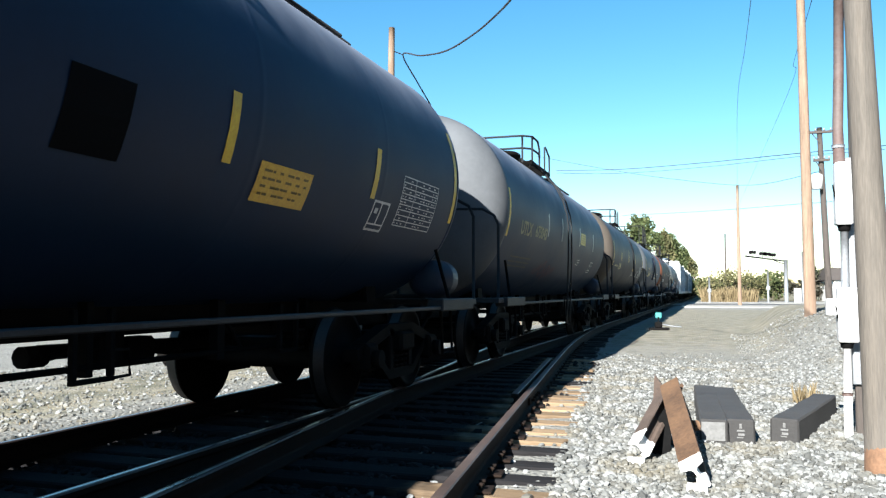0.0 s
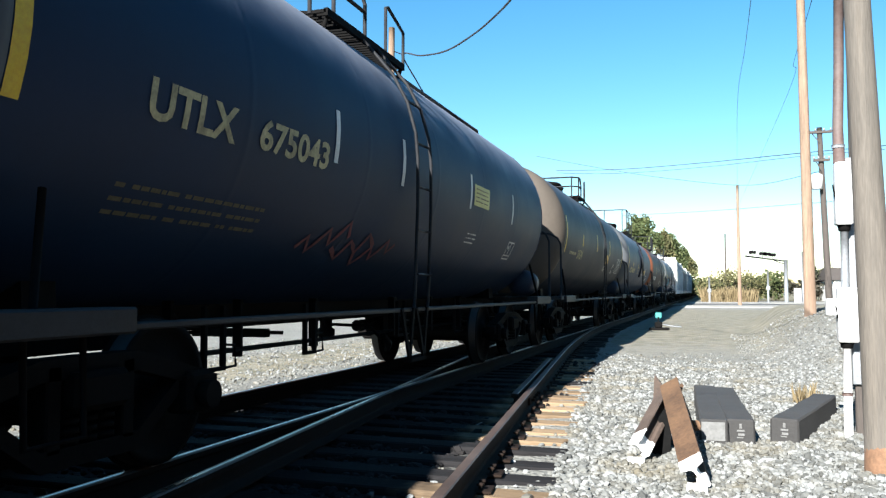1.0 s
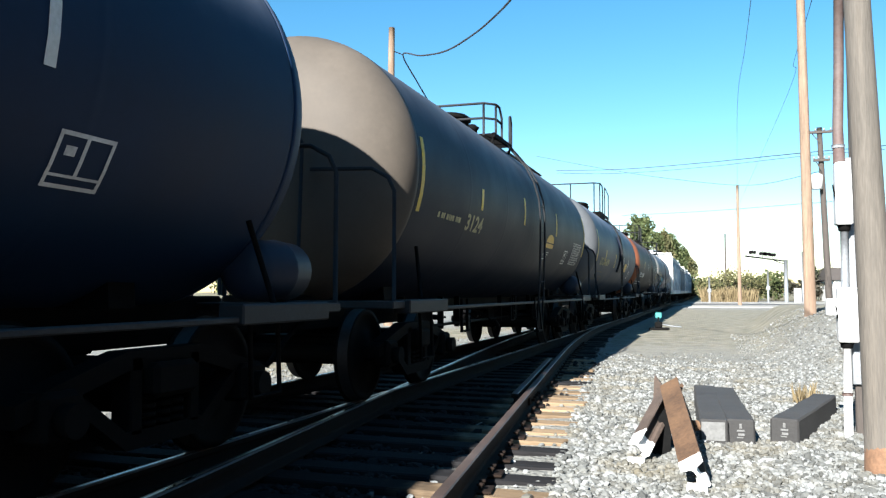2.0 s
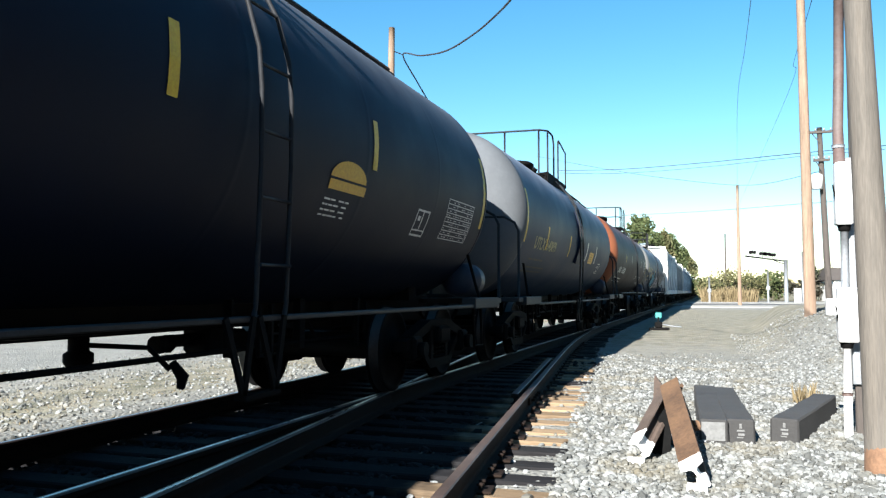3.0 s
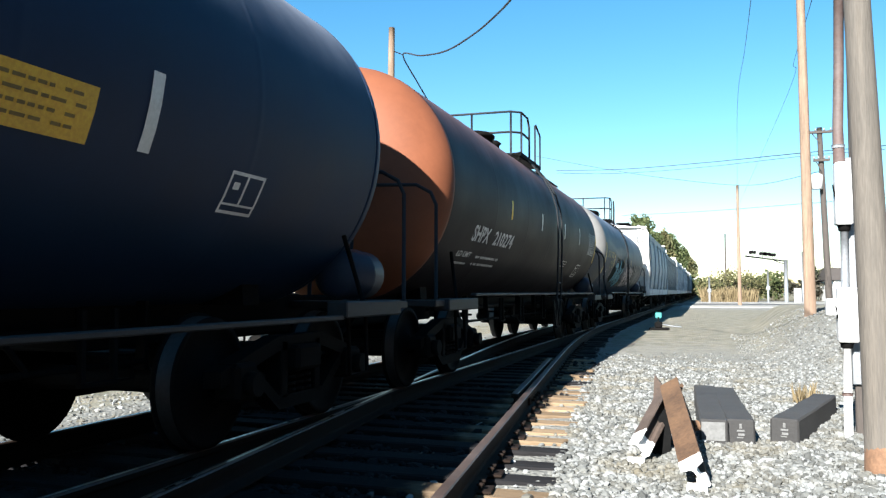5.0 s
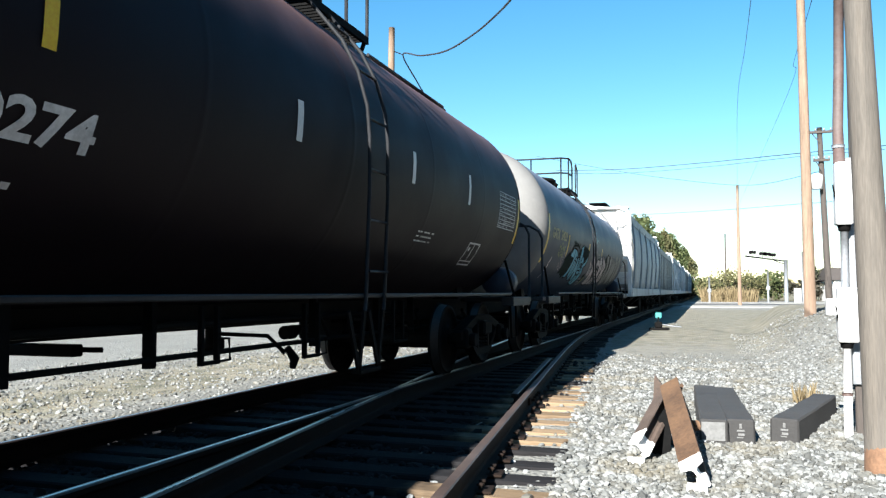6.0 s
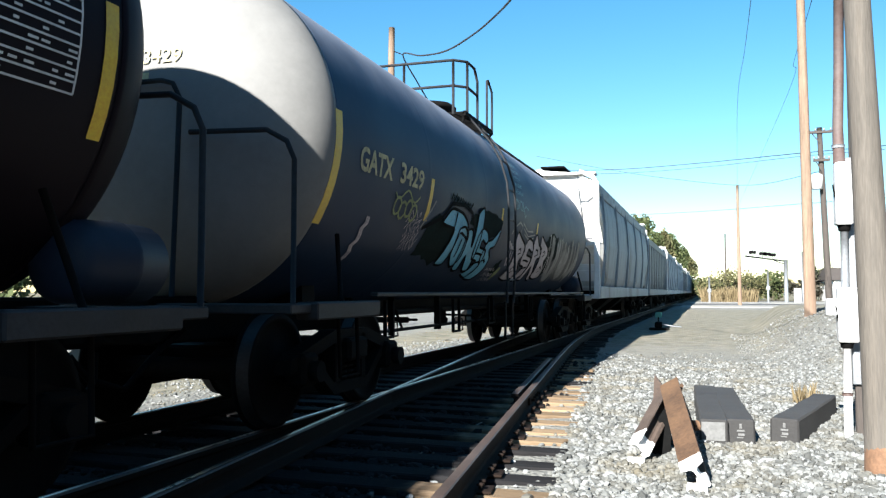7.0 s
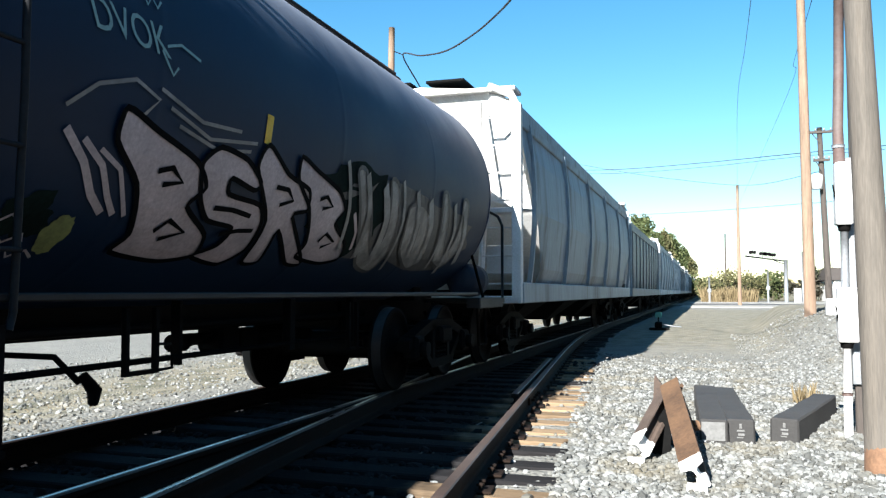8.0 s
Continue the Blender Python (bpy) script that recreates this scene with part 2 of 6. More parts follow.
def build_ground():
    xs, ys = spread(-1500, 1500, 0.0, 0.16, 1.045), spread(-300, 4000, 7.0, 0.16, 1.04)
    verts = [(x, y, ground_z(x, y)) for y in ys for x in xs]
    w = len(xs)
    faces = [(j * w + i, j * w + i + 1, (j + 1) * w + i + 1, (j + 1) * w + i) for j in range(len(ys) - 1) for i in range(w - 1)]
    me = bpy.data.meshes.new("ground")
    me.from_pydata(verts, [], faces)
    at = me.attributes.new("grass", "FLOAT", "POINT")
    vals = []
    for x, y, z in verts:
        g = 0.8 * sstep(-6.0, -6.8, x) * (1 - 0.9 * sstep(-8.5, -11, x)) if x < -6 else 0.0
        g = max(g, 0.85*sstep(-17, -20, x), sstep(118, 128, y), sstep(14, 24, x) * sstep(20, 40, y))
        g = max(g, 0.7 * sstep(12, 24, y) * (1 - sstep(60, 66, y)) if x > -2.5 else 0)
        vals.append(g)
    at.data.foreach_set("value", vals)
    oil_shade, dark_unseen = me.attributes.new("oil_shade", "FLOAT", "POINT"), me.attributes.new("dark_unseen", "FLOAT", "POINT")
    bed_dark, dark_share = [], []
    for x, y, z in verts:
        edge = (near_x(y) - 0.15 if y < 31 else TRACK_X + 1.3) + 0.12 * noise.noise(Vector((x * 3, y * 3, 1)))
        bed_dark.append(sstep(-5.95, -5.55, x) * (1 - sstep(edge - 0.15, edge + 0.15, x)) if -6 < x < 0 else 0.0)
        # Dark ground out of view, added to cut light bounced onto the train.
        dark_share.append(max(1 - sstep(1.6, 2.6, y), sstep(6.4, 6.9, x) * (1 - sstep(34, 38, y))) if x > -1.2 + 0.1 * (2 - y) else 0.0)
    oil_shade.data.foreach_set("value", bed_dark)
    dark_unseen.data.foreach_set("value", dark_share)
    for p in me.polygons:
        p.use_smooth = True
    me.materials.append(ground_material())
    return tagged(new("ground", me), "pale crushed stone ground with patches of dry grass", "ground", kind="structure")


build_ground()


def build_light_block():
    """Unseen wall, added to keep sky light off the train's near side."""
    block_mat = mat("dark_light_block", (0.03, 0.027, 0.026), 0.9, vary=0.3, scale=0.8, fine=9, bump=0.4, stain=(0.02, 0.018, 0.018))
    bm = bmesh.new()
    box(bm, 9.6, 10.0, -70, 36, -0.5, 8.5, 0.03)
    me = bpy.data.meshes.new("wall_east")
    bm.to_mesh(me)
    bm.free()
    me.materials.append(block_mat)
    return tagged(new("wall_east", me), "long unseen dark wall added to block sky light", "wall", kind="structure")


build_light_block()


def build_road():
    """The street that crosses the tracks far off: asphalt between pale concrete edges."""
    asphalt = mat("worn_asphalt", (0.07, 0.066, 0.062), 0.9, vary=0.2, scale=0.3, fine=20)
    conc = mat("pale_concrete", (0.235, 0.225, 0.20), 0.9, vary=0.15, scale=0.4, fine=12)
    e = thing("road", pose(0, 84, 0.0), "grey asphalt street with pale concrete edges crossing the tracks", "road", kind="structure")
    bm = bmesh.new()
    box(bm, -160, 160, -5, 9, -0.3, 0.035)
    part("asphalt", bm, asphalt, e)
    for y0, y1 in ((-14, -5), (9, 20)):
        bm = bmesh.new()
        box(bm, -2.2 if y0 < 0 else -2.0, 60, y0, y1, -0.3, 0.055, 0.02)
        part("concrete_apron", bm, conc, e)


build_road()

# ---------------------------------------------------------------- rails
RAIL_PROFILE = [(-0.076, -0.18), (0.076, -0.18), (0.076, -0.168), (0.018, -0.148), (0.009, -0.13), (0.009, -0.055), (0.036, -0.042),
                (0.037, -0.010), (0.030, -0.002), (0.011, 0.0), (-0.011, 0.0), (-0.030, -0.002), (-0.037, -0.010), (-0.036, -0.042), (-0.009, -0.055), (-0.009, -0.13),
                (-0.018, -0.148), (-0.076, -0.168)]


def rail_mesh(fx, ys, z=RAIL):
    bm = bmesh.new()
    rows = []
    for y in ys:
        slope = (fx(y + 0.01) - fx(y - 0.01)) / 0.02
        k = math.hypot(1, slope)
        rows.append([bm.verts.new((fx(y) + u / k, y - u * slope / k, z + w)) for u, w in RAIL_PROFILE])
    n = len(RAIL_PROFILE)
    for a, b in zip(rows, rows[1:]):
        for i in range(n):
            f = bm.faces.new((a[i], a[(i + 1) % n], b[(i + 1) % n], b[i]))
            f.material_index = 1 if i == 9 else 2 if i in (7, 8, 10, 11) else 0
    bm.faces.new(rows[0])
    bm.faces.new(rows[-1][::-1])
    bmesh.ops.recalc_face_normals(bm, faces=bm.faces)
    return bm


def ystep(a, b, s):
    n = max(1, int((b - a) / s))
    return [a + (b - a) * i / n for i in range(n + 1)]


track_a = thing("track", pose(0, 0, 0), "straight railway track with worn bright rails on dark ties", "track", kind="structure")
part("rail", rail_mesh(lambda y: TRACK_X - GAUGE / 2, [-60, 0, 60, 400]), [M["rail_side"], M["rail_top"], M["rail_top_old"]], track_a)
part("rail", rail_mesh(lambda y: TRACK_X + GAUGE / 2, [-60, 0, 20, 29.5]), [M["rail_side"], M["rail_top"], M["rail_top_old"]], track_a)
track_b = thing("turnout_track", pose(0, 0, 0), "rusty side track joining the main line at a turnout", "track", kind="structure")
part("rail", rail_mesh(near_x, ystep(-20, 31.2, 0.8) + [60, 400]), [M["rail_side"], M["rail_top_old"], M["rail_top_old"]], track_b, "rusty rail with a dull brown head")
part("rail", rail_mesh(lambda y: near_x(y) - GAUGE, ystep(-20, 29.0, 0.8)), [M["rail_side"], M["rail_top"], M["rail_top_old"]], track_b)
part("guard_rail", rail_mesh(lambda y: near_x(y) - 0.12, ystep(8.6, 13.4, 0.8), RAIL + 0.002), [M["rail_side"], M["rail_top_old"], M["rail_top_old"]], track_b)


# ---------------------------------------------------------------- ties, plates, ballast
def tie_mesh(length, name="tie"):
    bm = bmesh.new()
    box(bm, -length, 0, -0.115, 0.115, -0.17, 0.0, 0.012)
    for v in bm.verts:
        v.co += Vector((0.02, 0.012, 0.006)) * noise.noise(v.co * 3)
    me = bpy.data.meshes.new(name)
    bm.to_mesh(me)
    bm.free()
    return me


def build_ties():
    rng = random.Random(4)
    pale, dark = {}, {}
    y = -1.85
    while y < 64:
        right = near_x(y) + 0.57 if y < 31 else TRACK_X + 1.3
        right += rng.uniform(-0.05, 0.05)
        length = round((right + 5.42) * 2) / 2
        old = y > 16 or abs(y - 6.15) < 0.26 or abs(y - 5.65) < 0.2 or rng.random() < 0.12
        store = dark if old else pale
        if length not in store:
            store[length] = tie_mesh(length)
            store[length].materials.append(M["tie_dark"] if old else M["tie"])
        t = new("tie", store[length])
        t.parent = track_b if y < 31 else track_a
        t.matrix_basis = pose(right, y, rng.uniform(-0.012, 0.004), rng.uniform(-1, 1), 0, rng.uniform(-1.6, 1.0) - 1.5)
        y += 0.5 + rng.uniform(-0.035, 0.035)
    # tie plates with two spikes each, on the near rail
    bm = bmesh.new()
    box(bm, -0.1, 0.17, -0.09, 0.09, 0.0, 0.018, 0.004)
    for yy in (-0.05, 0.05):
        box(bm, 0.085, 0.105, yy - 0.012, yy + 0.012, 0.018, 0.05)
        box(bm, 0.07, 0.115, yy - 0.018, yy + 0.018, 0.045, 0.062, 0.004)
    me = bpy.data.meshes.new("tie_plate")
    bm.to_mesh(me)
    bm.free()
    me.materials.append(M["rail_side"])
    for o in [o for o in track_b.children if o.name.startswith("tie") and 2.5 < o.matrix_basis.translation.y < 20]:
        yy = o.matrix_basis.translation.y
        p = new("tie_plate", me)
        p.parent = track_b
        p.matrix_basis = pose(near_x(yy), yy, 0.0, 0, 0, 6.1)
    # joint bars on the near rail
    bm = bmesh.new()
    box(bm, -0.012, 0.012, -0.45, 0.45, -0.14, -0.045, 0.006)
    for k in range(4):
        tube(bm, [(0.0, -0.33 + 0.22 * k, -0.092), (0.05, -0.33 + 0.22 * k, -0.092)], 0.016, 6)
    j = part("joint_bar", bm, M["rail_side"], track_b)
    j.matrix_basis = pose(near_x(9.2) + 0.024, 9.2, RAIL, 0, 0, 6.1)


build_ties()

M["stone"] = island_mat("pale_ballast_stone", (0.075, 0.077, 0.073), (0.31, 0.318, 0.312), 0.9, (0.175, 0.179, 0.17), earth=(0.118, 0.102, 0.07))
# Oily stones, darkened further for the shade under the train.
M["stone_dark"] = island_mat("oily_shaded_ballast_stone", (0.006, 0.006, 0.007), (0.022, 0.02, 0.02), 0.9)


def stones(name, count, region, material, label, seed, lo=0.018, hi=0.042):
    """Loose crushed stones: squashed, skewed twelve-cornered lumps joined in one mesh."""
    rng = np.random.default_rng(seed)
    bm = bmesh.new()
    bmesh.ops.create_icosphere(bm, subdivisions=1, radius=1)
    base = np.array([v.co[:] for v in bm.verts])
    tri = np.array([[v.index for v in f.verts] for f in bm.faces])
    bm.free()
    pts = []
    while len(pts) < count:
        x, y = rng.uniform(region[0], region[1]), region[2] + (region[3] - region[2]) * rng.random() ** 1.6
        keep = region[4](x, y) if len(region) > 4 else 1.0
        if rng.random() < keep:
            pts.append((x, y))
    verts, faces = [], []
    for i, (x, y) in enumerate(pts):
        s = rng.uniform(lo, hi) * (1 + 0.5 * (rng.random() < 0.12))
        v = base * (1 + rng.uniform(-0.28, 0.28, (12, 1))) * rng.uniform(0.6, 1.25, 3) * s
        q = Euler(rng.uniform(0, 6.28, 3)).to_matrix()
        v = v @ np.array(q)
        v[:, 2] *= 0.8
        verts.append(v + np.array((x, y, ground_z(x, y) + s * 0.3)))
        faces.append(tri + 12 * i)
    me = bpy.data.meshes.new(name)
    me.from_pydata(np.concatenate(verts).tolist(), [], np.concatenate(faces).tolist())
    me.materials.append(material)
    return tagged(new(name, me), label, "gravel", kind="stuff")


def clear_of_rail(x, y):
    d = abs(x - near_x(y))
    return 0.0 if d < 0.1 else (0.06 if x < near_x(y) + 0.5 else 1.0 - sstep(8.5, 18.5, y + 2.0 * noise.noise(Vector((x, y * 0.5, 7)))))


stones("ballast", 26000, (-2.3, 2.3, 3.6, 19.0, clear_of_rail), M["stone"], "pale grey crushed stone ballast beside the track", 1, 0.012, 0.028)
stones("coarse_gravel", 6500, (0.6, 5.5, 11.0, 26.0, lambda x, y: 1.0 if x > near_x(y) + 0.2 else 0.0), M["stone"],
       "pale crushed stone scattered over the yard", 2, 0.010, 0.024)
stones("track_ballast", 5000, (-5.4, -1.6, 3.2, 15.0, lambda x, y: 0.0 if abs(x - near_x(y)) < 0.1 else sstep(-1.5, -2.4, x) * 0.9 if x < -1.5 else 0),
       M["stone_dark"], "dark oily ballast between the rails, shade included in its colour", 3)
stones("verge_gravel", 6500, (-12.0, -5.6, 3.0, 22.0), M["stone"], "pale crushed stone beyond the train", 5, 0.012, 0.03)


# ---------------------------------------------------------------- train: shared materials
def paint(name, c, rough=0.5, dust_sheen=(0.010, 0.020, 0.036), amount=0.3, spec=0.2):
    return mat(name, c, rough, vary=0.15, scale=1.3, fine=18, bump=0.03, stain=dust_sheen, stain_amount=amount, stain_scale=0.9, spec=spec, grit=0.1)


def sunlit_crown(m, dust_sheen):
    """Paler colour where a tank faces up, painted in for sun on its crown."""
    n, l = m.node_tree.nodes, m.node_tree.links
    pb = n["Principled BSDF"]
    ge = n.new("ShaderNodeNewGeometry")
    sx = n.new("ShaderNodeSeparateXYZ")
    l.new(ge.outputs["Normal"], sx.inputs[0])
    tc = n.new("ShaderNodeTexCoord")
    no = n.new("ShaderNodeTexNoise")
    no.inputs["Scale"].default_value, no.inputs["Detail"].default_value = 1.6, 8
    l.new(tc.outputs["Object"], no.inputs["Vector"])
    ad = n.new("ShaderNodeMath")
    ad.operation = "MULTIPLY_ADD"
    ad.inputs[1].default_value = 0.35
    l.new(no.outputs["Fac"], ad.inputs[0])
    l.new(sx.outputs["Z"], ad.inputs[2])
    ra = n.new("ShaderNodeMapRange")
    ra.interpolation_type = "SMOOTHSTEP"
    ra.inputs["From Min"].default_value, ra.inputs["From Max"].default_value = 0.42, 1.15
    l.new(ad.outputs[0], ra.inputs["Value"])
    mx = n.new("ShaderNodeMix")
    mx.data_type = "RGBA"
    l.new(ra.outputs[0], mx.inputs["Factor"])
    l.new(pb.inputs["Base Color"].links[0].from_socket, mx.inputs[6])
    mx.inputs[7].default_value = (*dust_sheen, 1)
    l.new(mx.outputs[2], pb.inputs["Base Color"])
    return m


P_BLUE = paint("blue_black_tank_paint", (0.005, 0.019, 0.049), 0.54, dust_sheen=(0.009, 0.0225, 0.050), spec=0.16)
P_BLACK = paint("black_tank_paint", (0.0025, 0.0065, 0.019), 0.54, dust_sheen=(0.005, 0.010, 0.024), amount=0.3, spec=0.12)
P_BROWN = paint("brown_black_tank_paint", (0.007, 0.0042, 0.0068), 0.56, dust_sheen=(0.011, 0.007, 0.010), spec=0.1)
sunlit_crown(P_BLUE, (0.24, 0.255, 0.29))
sunlit_crown(P_BLACK, (0.10, 0.108, 0.12))
sunlit_crown(P_BROWN, (0.16, 0.095, 0.09))
# Front heads: lighter copies of the tank paint, sunlight put into the colour.
H_GREY = paint("sunlit_grey_head_paint", (0.086, 0.092, 0.098), 0.65, (0.073, 0.077, 0.081))
H_BROWN = paint("sunlit_brown_head_paint", (0.0775, 0.0651, 0.0527), 0.65, (0.0589, 0.0496, 0.0403))
H_ORANGE = paint("sunlit_rust_orange_head_paint", (0.1736, 0.0589, 0.0279), 0.65, (0.1364, 0.0465, 0.0236))
H_WHITE = paint("sunlit_pale_grey_head_paint", (0.1612, 0.1593, 0.1519), 0.65, (0.1364, 0.1321, 0.124))
M["yellow"] = mat("yellow_reflective_tape", (0.702, 0.4455, 0.0162), 0.5, vary=0.12, bump=0.02, stain=(0.405, 0.297, 0.0675))
M["white_tape"] = mat("white_reflective_tape", (0.63, 0.63, 0.585), 0.5, vary=0.1, bump=0.02, stain=(0.6, 0.57, 0.51))
M["stencil_white"] = mat("white_stencil_paint", (0.608, 0.608, 0.592), 0.7, vary=0.2, scale=9, bump=0.02, stain=(0.4, 0.4, 0.4))
M["stencil_yellow"] = mat("yellow_stencil_paint", (0.42, 0.37, 0.2), 0.7, vary=0.25, scale=9, bump=0.02, stain=(0.12, 0.11, 0.07), stain_amount=0.7, stain_scale=7)
M["stencil_faint"] = mat("faded_stencil_paint", (0.08, 0.0736, 0.04), 0.8, vary=0.3, scale=9, bump=0.02)
M["placard"] = mat("amber_placard", (0.616, 0.35, 0.021), 0.5, vary=0.08, bump=0.02)
M["placard_pale"] = mat("pale_yellow_placard", (0.616, 0.518, 0.126), 0.5, vary=0.08, bump=0.02)
M["ink"] = mat("dark_print", (0.168, 0.108, 0.024), 0.7, vary=0.1, bump=0)
M["grab"] = mat("worn_grab_iron", (0.02, 0.021, 0.023), 0.6, 0.0, vary=0.3, spec=0.1)
M["pale_edge"] = mat("scuffed_pale_edge", (0.022, 0.023, 0.025), 0.6, vary=0.3, stain=(0.012, 0.0115, 0.011), spec=0.2)
M["g_blue"] = mat("sky_blue_spray_paint", (0.08, 0.336, 0.48), 0.6, vary=0.15, scale=3, bump=0.02)
M["g_teal"] = mat("teal_spray_paint", (0.21, 0.36, 0.36), 0.6, vary=0.15, bump=0.02)
M["g_wash"] = mat("thin_grey_spray_wash", (0.05, 0.052, 0.056), 0.6, vary=0.5, scale=3, bump=0.02, stain=(0.012, 0.016, 0.024), stain_amount=0.9, stain_scale=1.8, stretch=(1, 1, 0.5))
M["g_pink"] = mat("pale_pink_spray_paint", (0.43, 0.375, 0.40), 0.6, vary=0.2, scale=3, bump=0.02, stain=(0.25, 0.22, 0.24), stain_scale=2.0)
M["g_red"] = mat("faded_red_spray_paint", (0.09, 0.021, 0.03), 0.7, vary=0.3, bump=0.02)
M["g_black"] = mat("black_spray_paint", (0.0025, 0.0028, 0.0035), 0.8, vary=0.1, bump=0.02, spec=0.05)
M["g_olive"] = mat("olive_spray_haze", (0.006, 0.0135, 0.0125), 0.85, vary=0.4, scale=5, bump=0.02, spec=0.05)
M["g_lime"] = mat("yellow_green_spray_paint", (0.195, 0.225, 0.0825), 0.7, vary=0.3, scale=8, bump=0.02)
M["g_silver"] = mat("thin_silver_spray_paint", (0.2, 0.2, 0.2), 0.55, vary=0.45, scale=4, bump=0.02, stain=(0.06, 0.065, 0.07), stain_amount=0.8, stain_scale=2.5)

R = 1.40               # tank radius
ZC = 2.35              # tank axis over the rail head


def wrap(p, r):
    """A flat pattern point (along the tank, round the tank) to the near side of the tank."""
    a = p.y / R
    return Vector((r * math.cos(a), p.x, ZC + r * math.sin(a)))


def on_tank(name, bm, material, car, lift=0.0045, label="", cut=0.14):
    """Lay a flat pattern in the x-y plane round the tank."""
    us = [v.co.y for v in bm.verts]
    ss = [v.co.x for v in bm.verts]
    k = math.floor(min(us) / cut) + 1
    while k * cut < max(us) and max(us) - min(us) > cut:
        bmesh.ops.bisect_plane(bm, geom=bm.verts[:] + bm.edges[:] + bm.faces[:], plane_co=(0, k * cut, 0), plane_no=(0, 1, 0))
        k += 1
    for v in bm.verts:
        v.co = wrap(v.co, R + lift)
    for f in bm.faces:
        if f.normal.x < 0:
            f.normal_flip()
    return part(name, bm, material, car, label)


def quad(bm, s0, s1, u0, u1):
    bm.faces.new([bm.verts.new((s, u, 0)) for s, u in ((s0, u0), (s1, u0), (s1, u1), (s0, u1))])


def strip(car, s, u1, u0, w=0.095, material="yellow", bend=0.0):
    bm = bmesh.new()
    quad(bm, s - w / 2, s + w / 2, u0, u1)
    return on_tank("reflective_strip", bm, M[material], car)


def text_bm(body, size=1.0, offset=0.0, shear=0.0):
    cu = bpy.data.curves.new("lettering", "FONT")
    cu.body, cu.size, cu.offset, cu.shear = body, size, offset, shear
    cu.resolution_u = 3
    ob = new("lettering", cu)
    me = bpy.data.meshes.new_from_object(ob.evaluated_get(bpy.context.evaluated_depsgraph_get()))
    bm = bmesh.new()
    bm.from_mesh(me)
    bpy.data.objects.remove(ob)
    bpy.data.curves.remove(cu)
    bpy.data.meshes.remove(me)
    return bm


def fit_box(bm, s0, s1, u0, u1, slant=0.0):
    xs, ys = [v.co.x for v in bm.verts], [v.co.y for v in bm.verts]
    x0, x1, y0, y1 = min(xs), max(xs), min(ys), max(ys)
    for v in bm.verts:
        h = (v.co.y - y0) / (y1 - y0)
        v.co = Vector((s0 + (v.co.x - x0) / (x1 - x0) * (s1 - s0) + slant * h, u0 + h * (u1 - u0), 0))
    return bm


def lettering(car, body, s0, s1, u0, u1, material):
    bm = fit_box(text_bm(body, 1.0, 0.028), s0, s1, u0, u1)
    for piece in islands(bm):
        on_tank("letter", piece, M[material], car)


def islands(bm):
    """Split a mesh into its separate pieces, one character each."""
    left, out = set(bm.faces), []
    while left:
        todo, mine = [left.pop()], []
        while todo:
            f = todo.pop()
            mine.append(f)
            for e in f.edges:
                for g in e.link_faces:
                    if g in left:
                        left.discard(g)
                        todo.append(g)
        one, seen = bmesh.new(), {}
        for f in mine:
            one.faces.new([seen.setdefault(v, None) or seen.update({v: one.verts.new(v.co)}) or seen[v] for v in f.verts])
        out.append(one)
    bm.free()
    return sorted(out, key=lambda b: min(v.co.x for v in b.verts))


def bars(car, s0, s1, u0, u1, rows, material, seed, name="small_lettering"):
    rng = random.Random(seed)
    bm = bmesh.new()
    h = (u1 - u0) / rows
    for i in range(rows):
        s = s0
        while s < s1 - 0.04:
            w = min(rng.uniform(0.03, 0.11), s1 - s)
            quad(bm, s, s + w, u0 + h * i + h * 0.34, u0 + h * i + h * 0.66)
            s += w + rng.choice((0.014, 0.014, 0.018, 0.06))
    return tagged(on_tank(name, bm, M[material], car), kind="stuff")


def data_table(car, s0, s1, u0, u1, seed):
    """The ruled maintenance table near the end of a tank."""
    rng = random.Random(seed)
    bm = bmesh.new()
    n = 9
    for i in range(n + 1):
        u = u0 + (u1 - u0) * i / n
        quad(bm, s0, s1, u - 0.005, u + 0.005)
        if i < n:
            for c in range(6):
                a = s0 + (s1 - s0) * c / 6
                for k in range(2):
                    if rng.random() < 0.55:
                        quad(bm, a + 0.015 + 0.075 * k, a + 0.015 + 0.075 * k + rng.uniform(0.03, 0.06), u + 0.019, u + 0.031)
    for s in (s0, s0 + (s1 - s0) / 3, s1):
        quad(bm, s - 0.006, s + 0.006, u0, u1)
    return on_tank("data_table", bm, M["stencil_white"], car)


def label_box(car, s0, s1, u0, u1):
    bm = bmesh.new()
    w = 0.022
    for q in ((s0, s1, u0, u0 + w), (s0, s1, u1 - w, u1), (s0, s0 + w, u0, u1), (s1 - w, s1, u0, u1), ((s0 + s1) / 2 - 0.012, (s0 + s1) / 2 + 0.012, u0 + 0.07, u1),
              (s0, s1, u0 + 0.06, u0 + 0.075), (s0 + 0.06, s0 + 0.13, u1 - 0.12, u1 - 0.07)):
        quad(bm, *q)
    return on_tank("stencilled_frame", bm, M["stencil_white"], car)


def placard(car, s0, s1, u0, u1, material="placard", seed=0):
    bm = bmesh.new()
    quad(bm, s0, s1, u0, u1)
    p = on_tank("placard", bm, M[material], car, 0.006, "amber safety placard")
    h = u1 - u0
    b = bars(car, s0 + 0.06, s1 - 0.06, u0 + h * 0.12, u1 - h * 0.1, 4, "ink", seed, "printed_line")
    b.parent = p
    for v in b.data.vertices:
        v.co += Vector((0.004, 0, 0))
    return p


